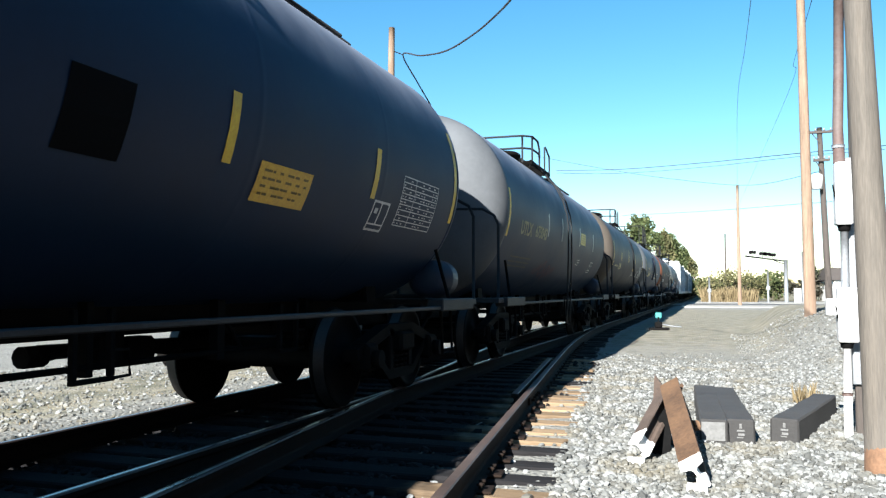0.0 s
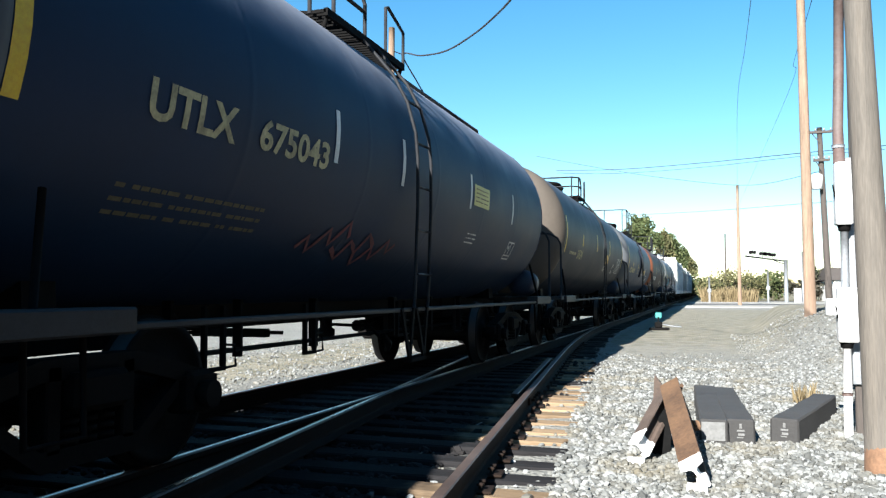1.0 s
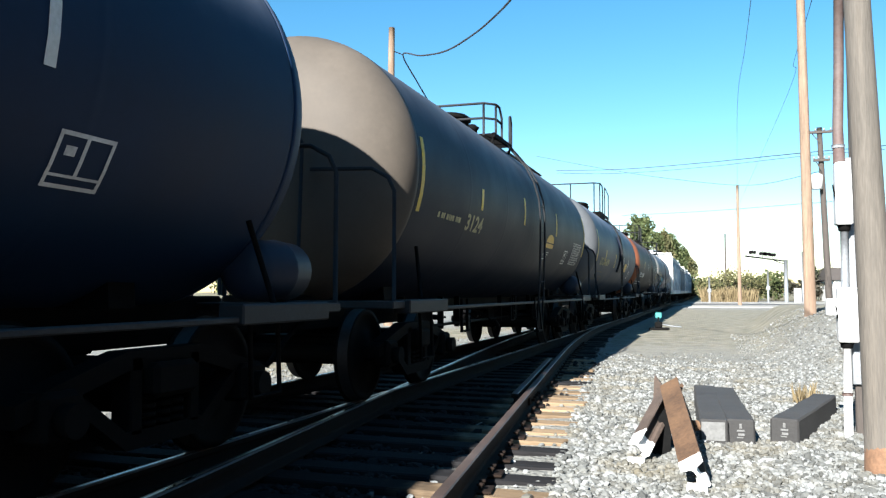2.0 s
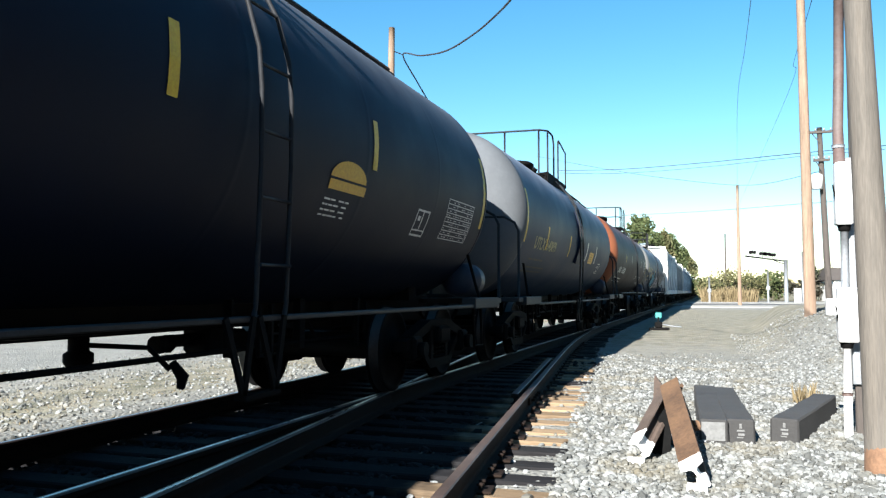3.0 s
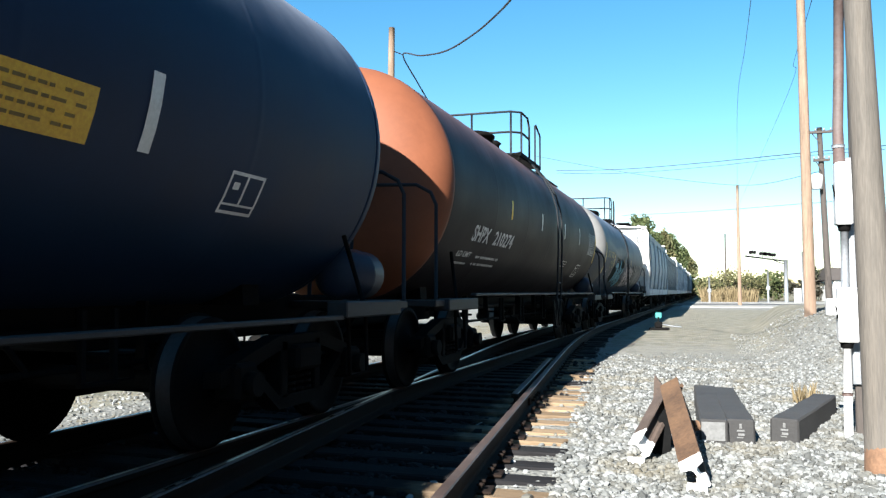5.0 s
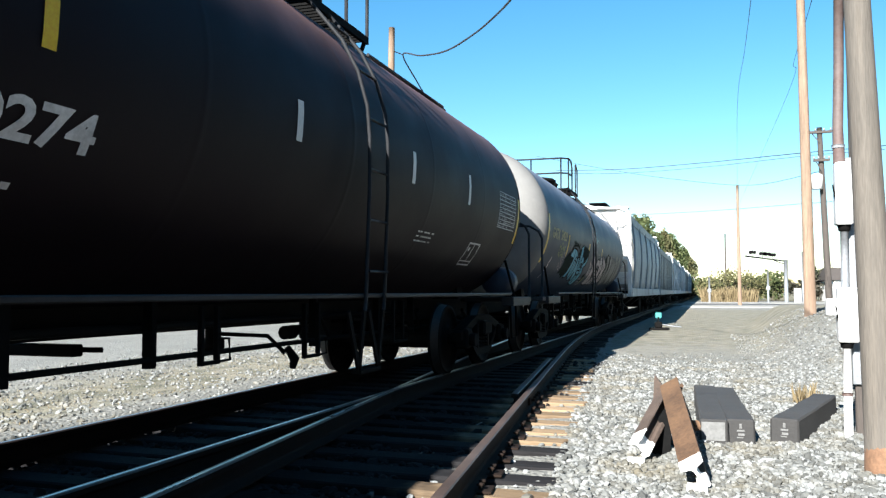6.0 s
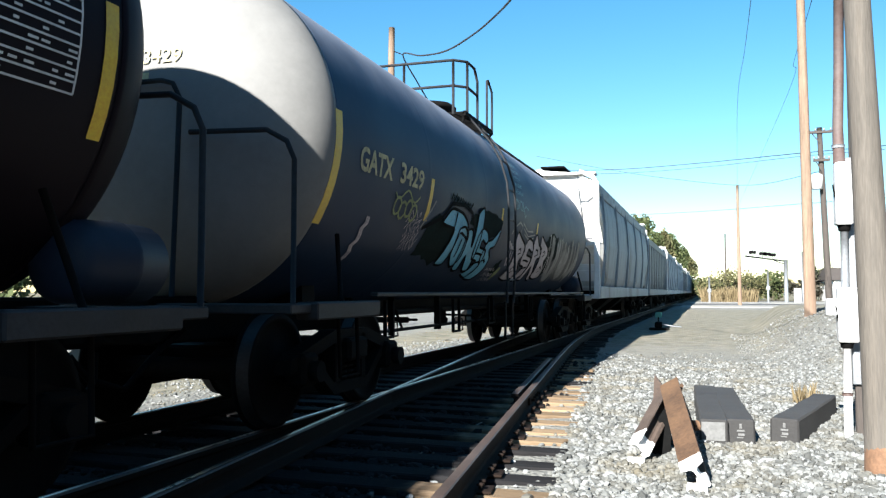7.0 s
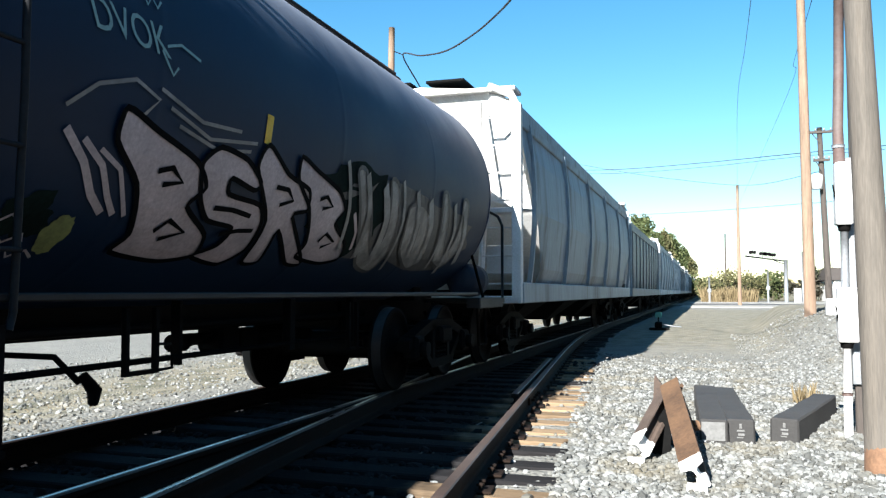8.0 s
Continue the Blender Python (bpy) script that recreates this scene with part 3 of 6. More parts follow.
def blob(car, s, u, rs, ru, material, seed, lift=0.005, name="spray_patch"):
    """A ragged patch of spray paint."""
    bm = bmesh.new()
    n = 40
    vs = []
    for k in range(n):
        a = 2 * math.pi * k / n
        f = 1 + 0.35 * noise.noise(Vector((math.cos(a) * 2, math.sin(a) * 2, seed * 3.7))) + 0.18 * noise.noise(Vector((math.cos(a) * 6, math.sin(a) * 6, seed)))
        vs.append(bm.verts.new((s + rs * f * math.cos(a), u + ru * f * math.sin(a), 0)))
    bm.faces.new(vs)
    bmesh.ops.triangulate(bm, faces=bm.faces)
    return on_tank(name, bm, M[material], car, lift)


def stroke(car, pts, w, material, name="spray_stroke", lift=0.009):
    bm = bmesh.new()
    prev = None
    for i, (s, u) in enumerate(pts):
        a, b = pts[max(i - 1, 0)], pts[min(i + 1, len(pts) - 1)]
        d = Vector((b[0] - a[0], b[1] - a[1], 0)).normalized()
        n = Vector((-d.y, d.x, 0)) * w / 2
        cur = bm.verts.new(Vector((s, u, 0)) + n), bm.verts.new(Vector((s, u, 0)) - n)
        if prev:
            bm.faces.new((prev[0], prev[1], cur[1], cur[0]))
        prev = cur
    return on_tank(name, bm, M[material], car, lift)


# ---------------------------------------------------------------- train: running gear
def profile_mesh(name, bm, mats):
    me = bpy.data.meshes.new(name)
    bm.to_mesh(me)
    bm.free()
    for m in mats:
        me.materials.append(m)
    return me


def wheel_mesh(side):
    bm = bmesh.new()
    prof = [(-0.02, 0.09), (-0.02, 0.14), (0.02, 0.16), (0.015, 0.36), (-0.045, 0.40), (-0.062, 0.47), (-0.055, 0.483), (-0.038, 0.482), (-0.028, 0.46), (0.075, 0.452),
            (0.078, 0.40), (0.05, 0.385), (0.055, 0.16), (0.075, 0.14), (0.075, 0.09)]
    if side < 0:
        prof = [(-s, r) for s, r in prof]
    lathe(bm, prof, 40, "x", (0, 0, 0), [0] * 8 + [1] + [0] * 5)
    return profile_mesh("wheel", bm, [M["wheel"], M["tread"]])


WHEEL = {1: wheel_mesh(1), -1: wheel_mesh(-1)}


def axle_mesh():
    bm = bmesh.new()
    lathe(bm, [(-1.08, 0.07), (-0.85, 0.075), (-0.8, 0.09), (-0.65, 0.095), (0, 0.08), (0.65, 0.095), (0.8, 0.09), (0.85, 0.075), (1.08, 0.07)], 14, "x")
    return profile_mesh("axle", bm, [M["wheel"]])


AXLE = axle_mesh()


def frame_mesh():
    """One cast side frame: arched top, dished bottom, two columns with spring nest, journal boxes."""
    bm = bmesh.new()
    t = 0.07

    def beam(pts, h):
        for (y0, z0), (y1, z1) in zip(pts, pts[1:]):
            vs = [bm.verts.new((x, y, z + dz)) for x in (-t, t) for (y, z, dz) in ((y0, z0, -h), (y0, z0, h), (y1, z1, h), (y1, z1, -h))]
            for q in ((0, 1, 2, 3), (7, 6, 5, 4), (0, 4, 5, 1), (1, 5, 6, 2), (2, 6, 7, 3), (3, 7, 4, 0)):
                bm.faces.new([vs[i] for i in q])
    beam([(-1.12, 0.50), (-0.75, 0.60), (-0.35, 0.70), (0.35, 0.70), (0.75, 0.60), (1.12, 0.50)], 0.055)
    beam([(-0.72, 0.52), (-0.35, 0.26), (0.35, 0.26), (0.72, 0.52)], 0.05)
    for y in (-0.27, 0.27):
        box(bm, -t, t, y - 0.05, y + 0.05, 0.28, 0.72, 0.01)
    for y in (-0.88, 0.88):
        box(bm, -t, t + 0.06, y - 0.13, y + 0.13, 0.34, 0.60, 0.03)
        tube(bm, [(t + 0.04, y, 0.457), (t + 0.14, y, 0.457)], 0.085, 14)
    for y in (-0.13, 0.0, 0.13):
        for k in range(5):
            tube(bm, [(0.02, y, 0.32 + 0.05 * k), (0.02, y, 0.345 + 0.05 * k)], 0.058, 10)
    bmesh.ops.recalc_face_normals(bm, faces=bm.faces)
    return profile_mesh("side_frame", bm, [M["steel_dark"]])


FRAME = frame_mesh()


def bolster_mesh():
    bm = bmesh.new()
    box(bm, -1.15, 1.15, -0.2, 0.2, 0.48, 0.68, 0.03)
    box(bm, -0.3, 0.3, -0.3, 0.3, 0.68, 0.8, 0.03)
    for s in (-1, 1):
        box(bm, -0.8, 0.8, s * 0.36 - 0.03, s * 0.36 + 0.03, 0.3, 0.38, 0.01)
        box(bm, -0.62, 0.62, min(s * 0.1, s * 0.62), max(s * 0.1, s * 0.62), 0.34, 0.62, 0.03)
    return profile_mesh("bolster", bm, [M["steel_dark"]])


BOLSTER = bolster_mesh()
WHEELSETS = []


def sub(name, me, parent, m=None):
    o = new(name, me)
    o.parent = parent
    if m is not None:
        o.matrix_basis = m
    return o


def trucks(car, yt):
    for s in (-1, 1):
        b = sub("bolster", BOLSTER, car, pose(0, s * yt, 0))
        for x in (-1, 1):
            sub("side_frame", FRAME, car, pose(x * 1.0, s * yt, 0, 0, 0, 0 if x > 0 else 180))
        for a in (-0.88, 0.88):
            w = sub("axle", AXLE, car, pose(0, s * yt + a, 0.457))
            for x in (-1, 1):
                sub("wheel", WHEEL[x], w, pose(x * 0.7525, 0, 0))
            WHEELSETS.append((w, s * yt + a))


def coupler(car, y, s):
    bm = bmesh.new()
    box(bm, -0.07, 0.07, min(y, y + s * 0.75), max(y, y + s * 0.75), 0.76, 0.92, 0.015)
    box(bm, -0.16, 0.14, min(y + s * 0.55, y + s * 0.83), max(y + s * 0.55, y + s * 0.83), 0.70, 0.98, 0.04)
    box(bm, -0.2, -0.1, min(y + s * 0.7, y + s * 0.9), max(y + s * 0.7, y + s * 0.9), 0.72, 0.95, 0.03)
    part("coupler", bm, M["steel_dark"], car)
    bm = bmesh.new()
    tube(bm, [(0.35, y, 0.8), (0.36, y + s * 0.3, 0.66), (0.32, y + s * 0.6, 0.42), (0.2, y + s * 0.8, 0.5), (0.12, y + s * 0.9, 0.66)], 0.025, 7)
    part("air_hose", bm, M["underframe"], car)


# ---------------------------------------------------------------- train: tank cars
def tank_parts(car, length, side, headmat, head=0.62):
    h = length / 2
    bm = bmesh.new()
    prof = [(-h, R), (-h + 0.05, R)]
    for k in range(1, 6):
        s = -h + length * k / 6
        prof += [(s - 0.06, R), (s - 0.03, R), (s - 0.012, R + 0.0015), (s + 0.012, R + 0.0015), (s + 0.03, R), (s + 0.06, R)]
    prof += [(h - 0.05, R), (h, R)]
    lathe(bm, prof, 80, "y", (0, 0, ZC))
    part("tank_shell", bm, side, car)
    # Only the sun-facing head gets the lighter paint; the rear keeps the side's.
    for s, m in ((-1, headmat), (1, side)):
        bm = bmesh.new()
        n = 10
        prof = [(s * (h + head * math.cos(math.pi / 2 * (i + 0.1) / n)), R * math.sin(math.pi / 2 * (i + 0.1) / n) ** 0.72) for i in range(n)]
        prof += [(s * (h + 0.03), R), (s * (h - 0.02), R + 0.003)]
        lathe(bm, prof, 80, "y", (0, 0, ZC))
        part("head", bm, m, car, "domed end of the tank, sunlight put into its paler paint" if s < 0 else "")


def end_gear(car, h, s):
    """Stub sill, end platform, hoops and grab irons at one end."""
    e = h + 0.72
    bm = bmesh.new()
    box(bm, -0.33, 0.33, min(s * (h - 2.3), s * (h + 0.78)), max(s * (h - 2.3), s * (h + 0.78)), 0.70, 1.05, 0.02)
    part("stub_sill", bm, M["underframe"], car)
    bm = bmesh.new()
    outline = [(-0.72, 0.98), (0.72, 0.98), (0.71, 1.14), (0.62, 1.11), (0.5, 1.08), (-0.5, 1.08), (-0.62, 1.11), (-0.71, 1.14)]
    extrude_xz(bm, outline, s * (h - 0.9) - 0.12, s * (h - 0.9) + 0.12)
    part("saddle", bm, M["underframe"], car)
    bm = bmesh.new()
    y0, y1 = sorted((s * (h + 0.42), s * e))
    box(bm, -1.42, 1.42, y0, y1, 0.93, 1.0, 0.01)
    part("end_platform", bm, M["pale_edge"], car, "scuffed steel end platform")
    for x in (-1.38, 1.38):
        bm = bmesh.new()
        box(bm, x - 0.09, x + 0.09, min(s * (h - 0.75), s * (h + 0.415)), max(s * (h - 0.75), s * (h + 0.415)), 0.88, 1.01, 0.012)
        part("side_step", bm, M["pale_edge"], car)
    for x in (-1, 1):
        bm = bmesh.new()
        pts = [(x * 1.40, s * (e - 0.06), 1.0), (x * 1.40, s * (e - 0.06), 2.0), (x * 1.34, s * (e - 0.06), 2.13), (x * 1.18, s * (e - 0.06), 2.22), (x * 0.55, s * (e - 0.06), 2.24)]
        tube(bm, pts, 0.02, 8)
        part("end_handrail", bm, M["grab"], car)
        bm = bmesh.new()
        pts = [(x * 0.42, s * (e - 0.06), 1.05), (x * 0.46, s * (e - 0.06), 2.5), (x * 0.40, s * (e - 0.06), 2.61), (x * 0.3, s * (e - 0.06), 2.64), (x * -0.02, s * (e - 0.06), 2.64)]
        tube(bm, pts, 0.02, 8)
        part("end_handrail", bm, M["grab"], car)
        bm = bmesh.new()
        tube(bm, [(x * 1.36, s * (h - 0.5), 0.9), (x * 1.38, s * (h - 0.5), 0.42), (x * 1.38, s * (h - 0.15), 0.42), (x * 1.36, s * (h - 0.15), 0.9)], 0.017, 7)
        part("stirrup_step", bm, M["underframe"], car)
        bm = bmesh.new()
        tube(bm, [(x * 1.36, s * (h - 0.2), 1.0), (x * 1.25, s * (h - 0.35), 1.55)], 0.02, 7)
        part("brace", bm, M["underframe"], car)
    coupler(car, s * (h + 0.42), s)


def reservoir(car, h):
    bm = bmesh.new()
    lathe(bm, [(h - 0.02, 0.05), (h, 0.17), (h + 0.05, 0.22), (h + 0.36, 0.225), (h + 0.38, 0.235), (h + 0.40, 0.225), (h + 0.62, 0.22), (h + 0.68, 0.17), (h + 0.7, 0.05)], 22, "y", (1.0, 0, 1.24))
    part("air_reservoir", bm, M["res"], car, "blue grey air reservoir")


M["res"] = paint("blue_grey_reservoir_paint", (0.018, 0.026, 0.042))


def under_gear(car, h, seed):
    """Brake pipe, hangers, rods and the bottom outlet below the tank."""
    rng = random.Random(seed)
    bm = bmesh.new()
    tube(bm, [(0.5, -h + 1.9, 0.62), (0.5, h - 1.9, 0.62)], 0.022, 7)
    tube(bm, [(0.42, -h + 1.9, 0.84), (0.42, h - 1.9, 0.84)], 0.03, 7)
    part("brake_pipe", bm, M["underframe"], car)
    n = 7
    for k in range(n):
        y = -h + 2.1 + (2 * h - 4.2) * (k + rng.uniform(-0.2, 0.2)) / (n - 1)
        if abs(y) < 0.5:
            continue
        bm = bmesh.new()
        w = rng.choice((0.02, 0.03, 0.05))
        box(bm, 0.44, 0.52, y - w, y + w, 0.56, 1.02, 0.005)
        if rng.random() < 0.5:
            tube(bm, [(0.5, y, 0.95), (0.5, y + 0.3, 0.64)], 0.018, 6)
        part("pipe_hanger", bm, M["underframe"], car)
    for k in range(4):
        y = -h + 2.6 + (2 * h - 5.2) * (k + rng.uniform(-0.25, 0.25)) / 3
        w, low = rng.uniform(0.09, 0.16), rng.uniform(0.50, 0.60)
        bm = bmesh.new()
        for q in (-w, w):
            box(bm, 0.62, 0.66, y + q - 0.02, y + q + 0.02, low, 0.98, 0.004)
        box(bm, 0.62, 0.66, y - w - 0.02, y + w + 0.02, low - 0.03, low, 0.004)
        tube(bm, [(0.64, y + w, low + 0.16), (0.64, y + w + 0.16, low + 0.15), (0.64, y + w + 0.18, low - 0.01), (0.64, y + w, low - 0.015)], 0.012, 6)
        part("pipe_bracket", bm, M["underframe"], car)
    bm = bmesh.new()
    tube(bm, [(0.1, h - 4.8, 0.70), (0.1, h - 2.6, 0.66)], 0.05, 8)
    box(bm, 0.0, 0.25, h - 4.45, h - 4.15, 0.58, 0.86, 0.03)
    box(bm, 0.02, 0.2, h - 4.1, h - 3.75, 0.58, 0.76, 0.03)
    tube(bm, [(0.15, h - 4.9, 0.64), (0.15, h - 4.4, 0.74), (0.15, h - 3.4, 0.60)], 0.025, 6)
    tube(bm, [(0.12, h - 4.95, 0.68), (0.12, h - 4.78, 0.68)], 0.07, 10)
    part("brake_lever", bm, M["underframe"], car)
    bm = bmesh.new()
    lathe(bm, [(0.55, 0.06), (0.6, 0.10), (0.66, 0.10), (0.68, 0.07), (0.78, 0.07), (0.8, 0.17), (0.98, 0.19)], 16, "z", (0, 0.15, 0))
    tube(bm, [(0, 0.15, 0.72), (0.45, 0.3, 0.7), (0.6, 0.34, 0.55)], 0.02, 6)
    tube(bm, [(0.62, 0.34, 0.6), (0.66, 0.4, 0.5), (0.63, 0.42, 0.42)], [0.03, 0.045, 0.03], 7)
    part("outlet_valve", bm, M["underframe"], car)
    bm = bmesh.new()
    yb = -h * 0.42
    tube(bm, [(-0.5, yb - 0.35, 0.72), (-0.5, yb + 0.1, 0.72)], 0.13, 14)
    tube(bm, [(-0.5, yb + 0.1, 0.72), (-0.5, yb + 0.9, 0.7), (0.3, yb + 1.0, 0.7)], 0.02, 6)
    box(bm, -0.6, 0.2, yb + 0.85, yb + 0.95, 0.66, 0.74, 0.01)
    part("brake_cylinder", bm, M["underframe"], car)


def ladder(car, y0, y1, ztop, low=0.42, stirrup="x"):
    """Side ladder that follows the tank from the top platform down past the sill."""
    rr = R + 0.09
    arc = [math.radians(a) for a in (70, 58, 46, 34, 22, 10, 0)]
    for y in (y0, y1):
        bm = bmesh.new()
        pts = [(0.9, y, ztop)] + [(rr * math.cos(a), y, ZC + rr * math.sin(a)) for a in arc if ZC + rr * math.sin(a) < ztop - 0.1] + [(rr, y, 1.9), (1.46, y, 1.0), (1.46, y - 0.02, 0.93)]
        tube(bm, pts, 0.017, 7)
        part("ladder_stile", bm, M["grab"], car)
    z = 1.25
    while z < ztop:
        x = rr if z > 1.0 else 1.46
        if z > ZC:
            x = math.sqrt(max(0.02, rr * rr - (z - ZC) ** 2))
        bm = bmesh.new()
        tube(bm, [(x, y0, z), (x, y1, z)], 0.012, 6)
        part("ladder_rung", bm, M["grab"], car)
        z += 0.42
    bm = bmesh.new()
    if stirrup == "x":
        # flat bar braces that carry the lowest step below the sill
        for y in (y0, y1):
            for ya, za in ((y - 0.32, 0.93), (y, 0.95)):
                d = Vector((0, y - 0.11 - ya, low - za))
                n = Vector((0, -d.z, d.y)).normalized() * 0.024
                vs = [bm.verts.new(Vector((x, ya, za)) + q + e) for x in (1.44, 1.462) for q in (Vector(), d) for e in (n, -n)]
                for q in ((0, 1, 3, 2), (4, 6, 7, 5), (0, 4, 5, 1), (2, 3, 7, 6), (0, 2, 6, 4), (1, 5, 7, 3)):
                    bm.faces.new([vs[i] for i in q])
        box(bm, 1.40, 1.48, y0 - 0.13, y1 - 0.09, low - 0.02, low + 0.01)
    else:
        for y in (y0, y1):
            box(bm, 1.44, 1.465, y - 0.1, y - 0.04, low, 0.95)
        box(bm, 1.40, 1.48, y0 - 0.1, y1 - 0.04, low - 0.02, low + 0.01)
    bmesh.ops.recalc_face_normals(bm, faces=bm.faces)
    part("hanging_step", bm, M["underframe"], car)


def top_platform(car, p0, p1, zr, zf=3.58, dome=-0.4, gate=0.45):
    """Grating round the manway with its railing."""
    x = 0.9
    for xx in (-1, 1):
        bm = bmesh.new()
        k = p0
        while k < p1:
            box(bm, *sorted((xx * 0.5, xx * x)), k, k + 0.025, zf, zf + 0.03)
            k += 0.075
        for q in (0.5, x):
            box(bm, xx * q - 0.02, xx * q + 0.02, p0, p1, zf - 0.03, zf + 0.04)
        part("grating", bm, M["steel_dark"], car)
    for yy in (p0 + 0.05, p1 - 0.05):
        for xx in (-x, x):
            bm = bmesh.new()
            tube(bm, [(xx, yy, zf), (xx * 0.95, yy, ZC + math.sqrt(R * R - (xx * 0.95) ** 2))], 0.022, 6)
            part("platform_leg", bm, M["steel_dark"], car)
    mid = p0 + (p1 - p0) * gate
    c = 0.16
    for z in (zr, (zr + zf) / 2 + 0.02) if gate == 0.45 else (zr,):
        bm = bmesh.new()
        tube(bm, [(-x, mid, z), (-x, p0 + c, z), (-x + c, p0, z), (x - c, p0, z), (x, p0 + c, z), (x, mid - c, z), (x, mid, z - c if z == zr else z)], 0.02, 8)
        part("railing", bm, M["grab"], car)
    for xx, yy in ((x, mid), (x, p0 + 0.16), (x - 0.16, p0), (0, p0), (-x, p0 + 0.16), (-x, mid)):
        bm = bmesh.new()
        tube(bm, [(xx, yy, zf), (xx, yy, zr - (0.16 if yy == mid else 0))], 0.02, 7)
        part("railing_post", bm, M["grab"], car)
    for xx in (-x, x):
        bm = bmesh.new()
        tube(bm, [(xx, mid + 0.55, zf), (xx, mid + 0.55, zr), (xx, mid + 0.62, zr + 0.02), (xx, p1, zr - 0.12), (xx, p1, zf)], 0.018, 7)
        part("railing", bm, M["grab"], car)
    bm = bmesh.new()
    zt = ZC + R - 0.03
    lathe(bm, [(zt, 0.36), (zt + 0.2, 0.36), (zt + 0.2, 0.40), (zt + 0.25, 0.40), (zt + 0.30, 0.33), (zt + 0.34, 0.1)], 24, "z", (0, dome, 0))
    part("manway", bm, M["steel_dark"], car)
    bm = bmesh.new()
    lathe(bm, [(zt, 0.1), (zt + 0.2, 0.1), (zt + 0.24, 0.14), (zt + 0.3, 0.06)], 12, "z", (0.2, dome + 0.8, 0))
    part("relief_valve", bm, M["steel_dark"], car)


def roof_rods(car, h, p0, p1):
    """Long steam and vent pipes that run along the top."""
    for a, d in ((66, 0.0), (60, 0.25)):
        bm = bmesh.new()
        rr = R + 0.035
        q = (rr * math.cos(math.radians(a)), ZC + rr * math.sin(math.radians(a)))
        tube(bm, [(q[0], p1 + 0.2 + d, q[1]), (q[0], h - 1.2 - 2 * d, q[1])], 0.018, 6)
        part("top_pipe", bm, M["grab"], car)


def tank_car(length, side, headmat, label, plat, lad, seed, zr=4.1, rods=True, step="x", sill=0.914, truck=0.92, gate=0.45):
    h = length / 2
    car = thing("tank_car", pose(0, 0, 0), label, "tank car", "cars of the freight train")
    tank_parts(car, length, side, headmat)
    for x in (-1, 1):
        bm = bmesh.new()
        box(bm, x * 1.41 - 0.035, x * 1.41 + 0.035, -h + 0.75, h - 0.75, sill - 0.019, sill + 0.019, 0.008)
        part("side_sill", bm, M["pale_edge"], car, "scuffed side rail along the tank")
    bm = bmesh.new()
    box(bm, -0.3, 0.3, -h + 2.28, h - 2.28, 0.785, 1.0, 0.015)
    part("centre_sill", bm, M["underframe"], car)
    for s in (-1, 1):
        end_gear(car, h, s)
    reservoir(car, h)
    trucks(car, h - truck)
    under_gear(car, h, seed)
    top_platform(car, plat[0], plat[1], zr, gate=gate)
    ladder(car, lad[0], lad[1], 3.58, 0.45, step)
    if rods:
        roof_rods(car, h, *plat)
    return car


CARS = []


def car_a():
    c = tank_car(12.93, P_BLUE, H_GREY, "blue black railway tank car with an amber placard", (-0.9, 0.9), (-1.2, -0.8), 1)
    strip(c, 1.85, -0.05, -0.49)
    strip(c, 4.12, -0.02, -0.46)
    strip(c, 6.38, 0.55, -0.5)
    placard(c, 2.24, 2.98, -0.69, -0.41, "placard", 3)
    label_box(c, 4.2, 4.57, -0.75, -0.46)
    data_table(c, 4.78, 5.8, -0.65, -0.17, 4)
    bm = bmesh.new()
    quad(bm, 0.5, 0.95, -0.63, -0.22)
    on_tank("paint_patch", bm, M["g_black"], c, 0.004, "matt black square of overpainting")
    CARS.append((c, 2.465))


def car_b():
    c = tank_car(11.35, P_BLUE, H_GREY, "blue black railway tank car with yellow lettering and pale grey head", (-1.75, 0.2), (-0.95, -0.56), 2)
    lettering(c, "UTLX", -4.75, -3.92, -0.37, -0.15, "stencil_yellow")
    lettering(c, "675043", -3.65, -2.65, -0.35, -0.14, "stencil_yellow")
    for s, a, b in ((-5.6, 0.25, -0.46), (-2.53, 0.14, -0.27), (-1.07, 0.17, -0.27), (1.25, 0.16, -0.26), (3.47, 0.16, -0.28)):
        strip(c, s, a, b, 0.095 if s < -5 else 0.07, "yellow" if s < -5 else "white_tape")
    bars(c, -4.8, -3.3, -0.95, -0.70, 3, "stencil_faint", 5)
    placard(c, 1.38, 2.1, -0.20, 0.06, "placard_pale", 6)
    bars(c, 1.43, 1.85, -0.70, -0.53, 3, "stencil_white", 7)
    label_box(c, 3.63, 4.0, -0.82, -0.53)
    for k, (s, u) in enumerate(((-2.3, -1.0), (-1.7, -1.05), (-1.2, -1.08))):
        stroke(c, [(s - 0.3 + 0.1 * j, u + 0.1 * math.sin(j * 2.1 + k) + 0.03 * j) for j in range(9)], 0.05, "g_red")
    head_lettering(c, -5.675, "UTLX 675043", -0.6, 0.36, 2.84)
    CARS.append((c, 17.175))


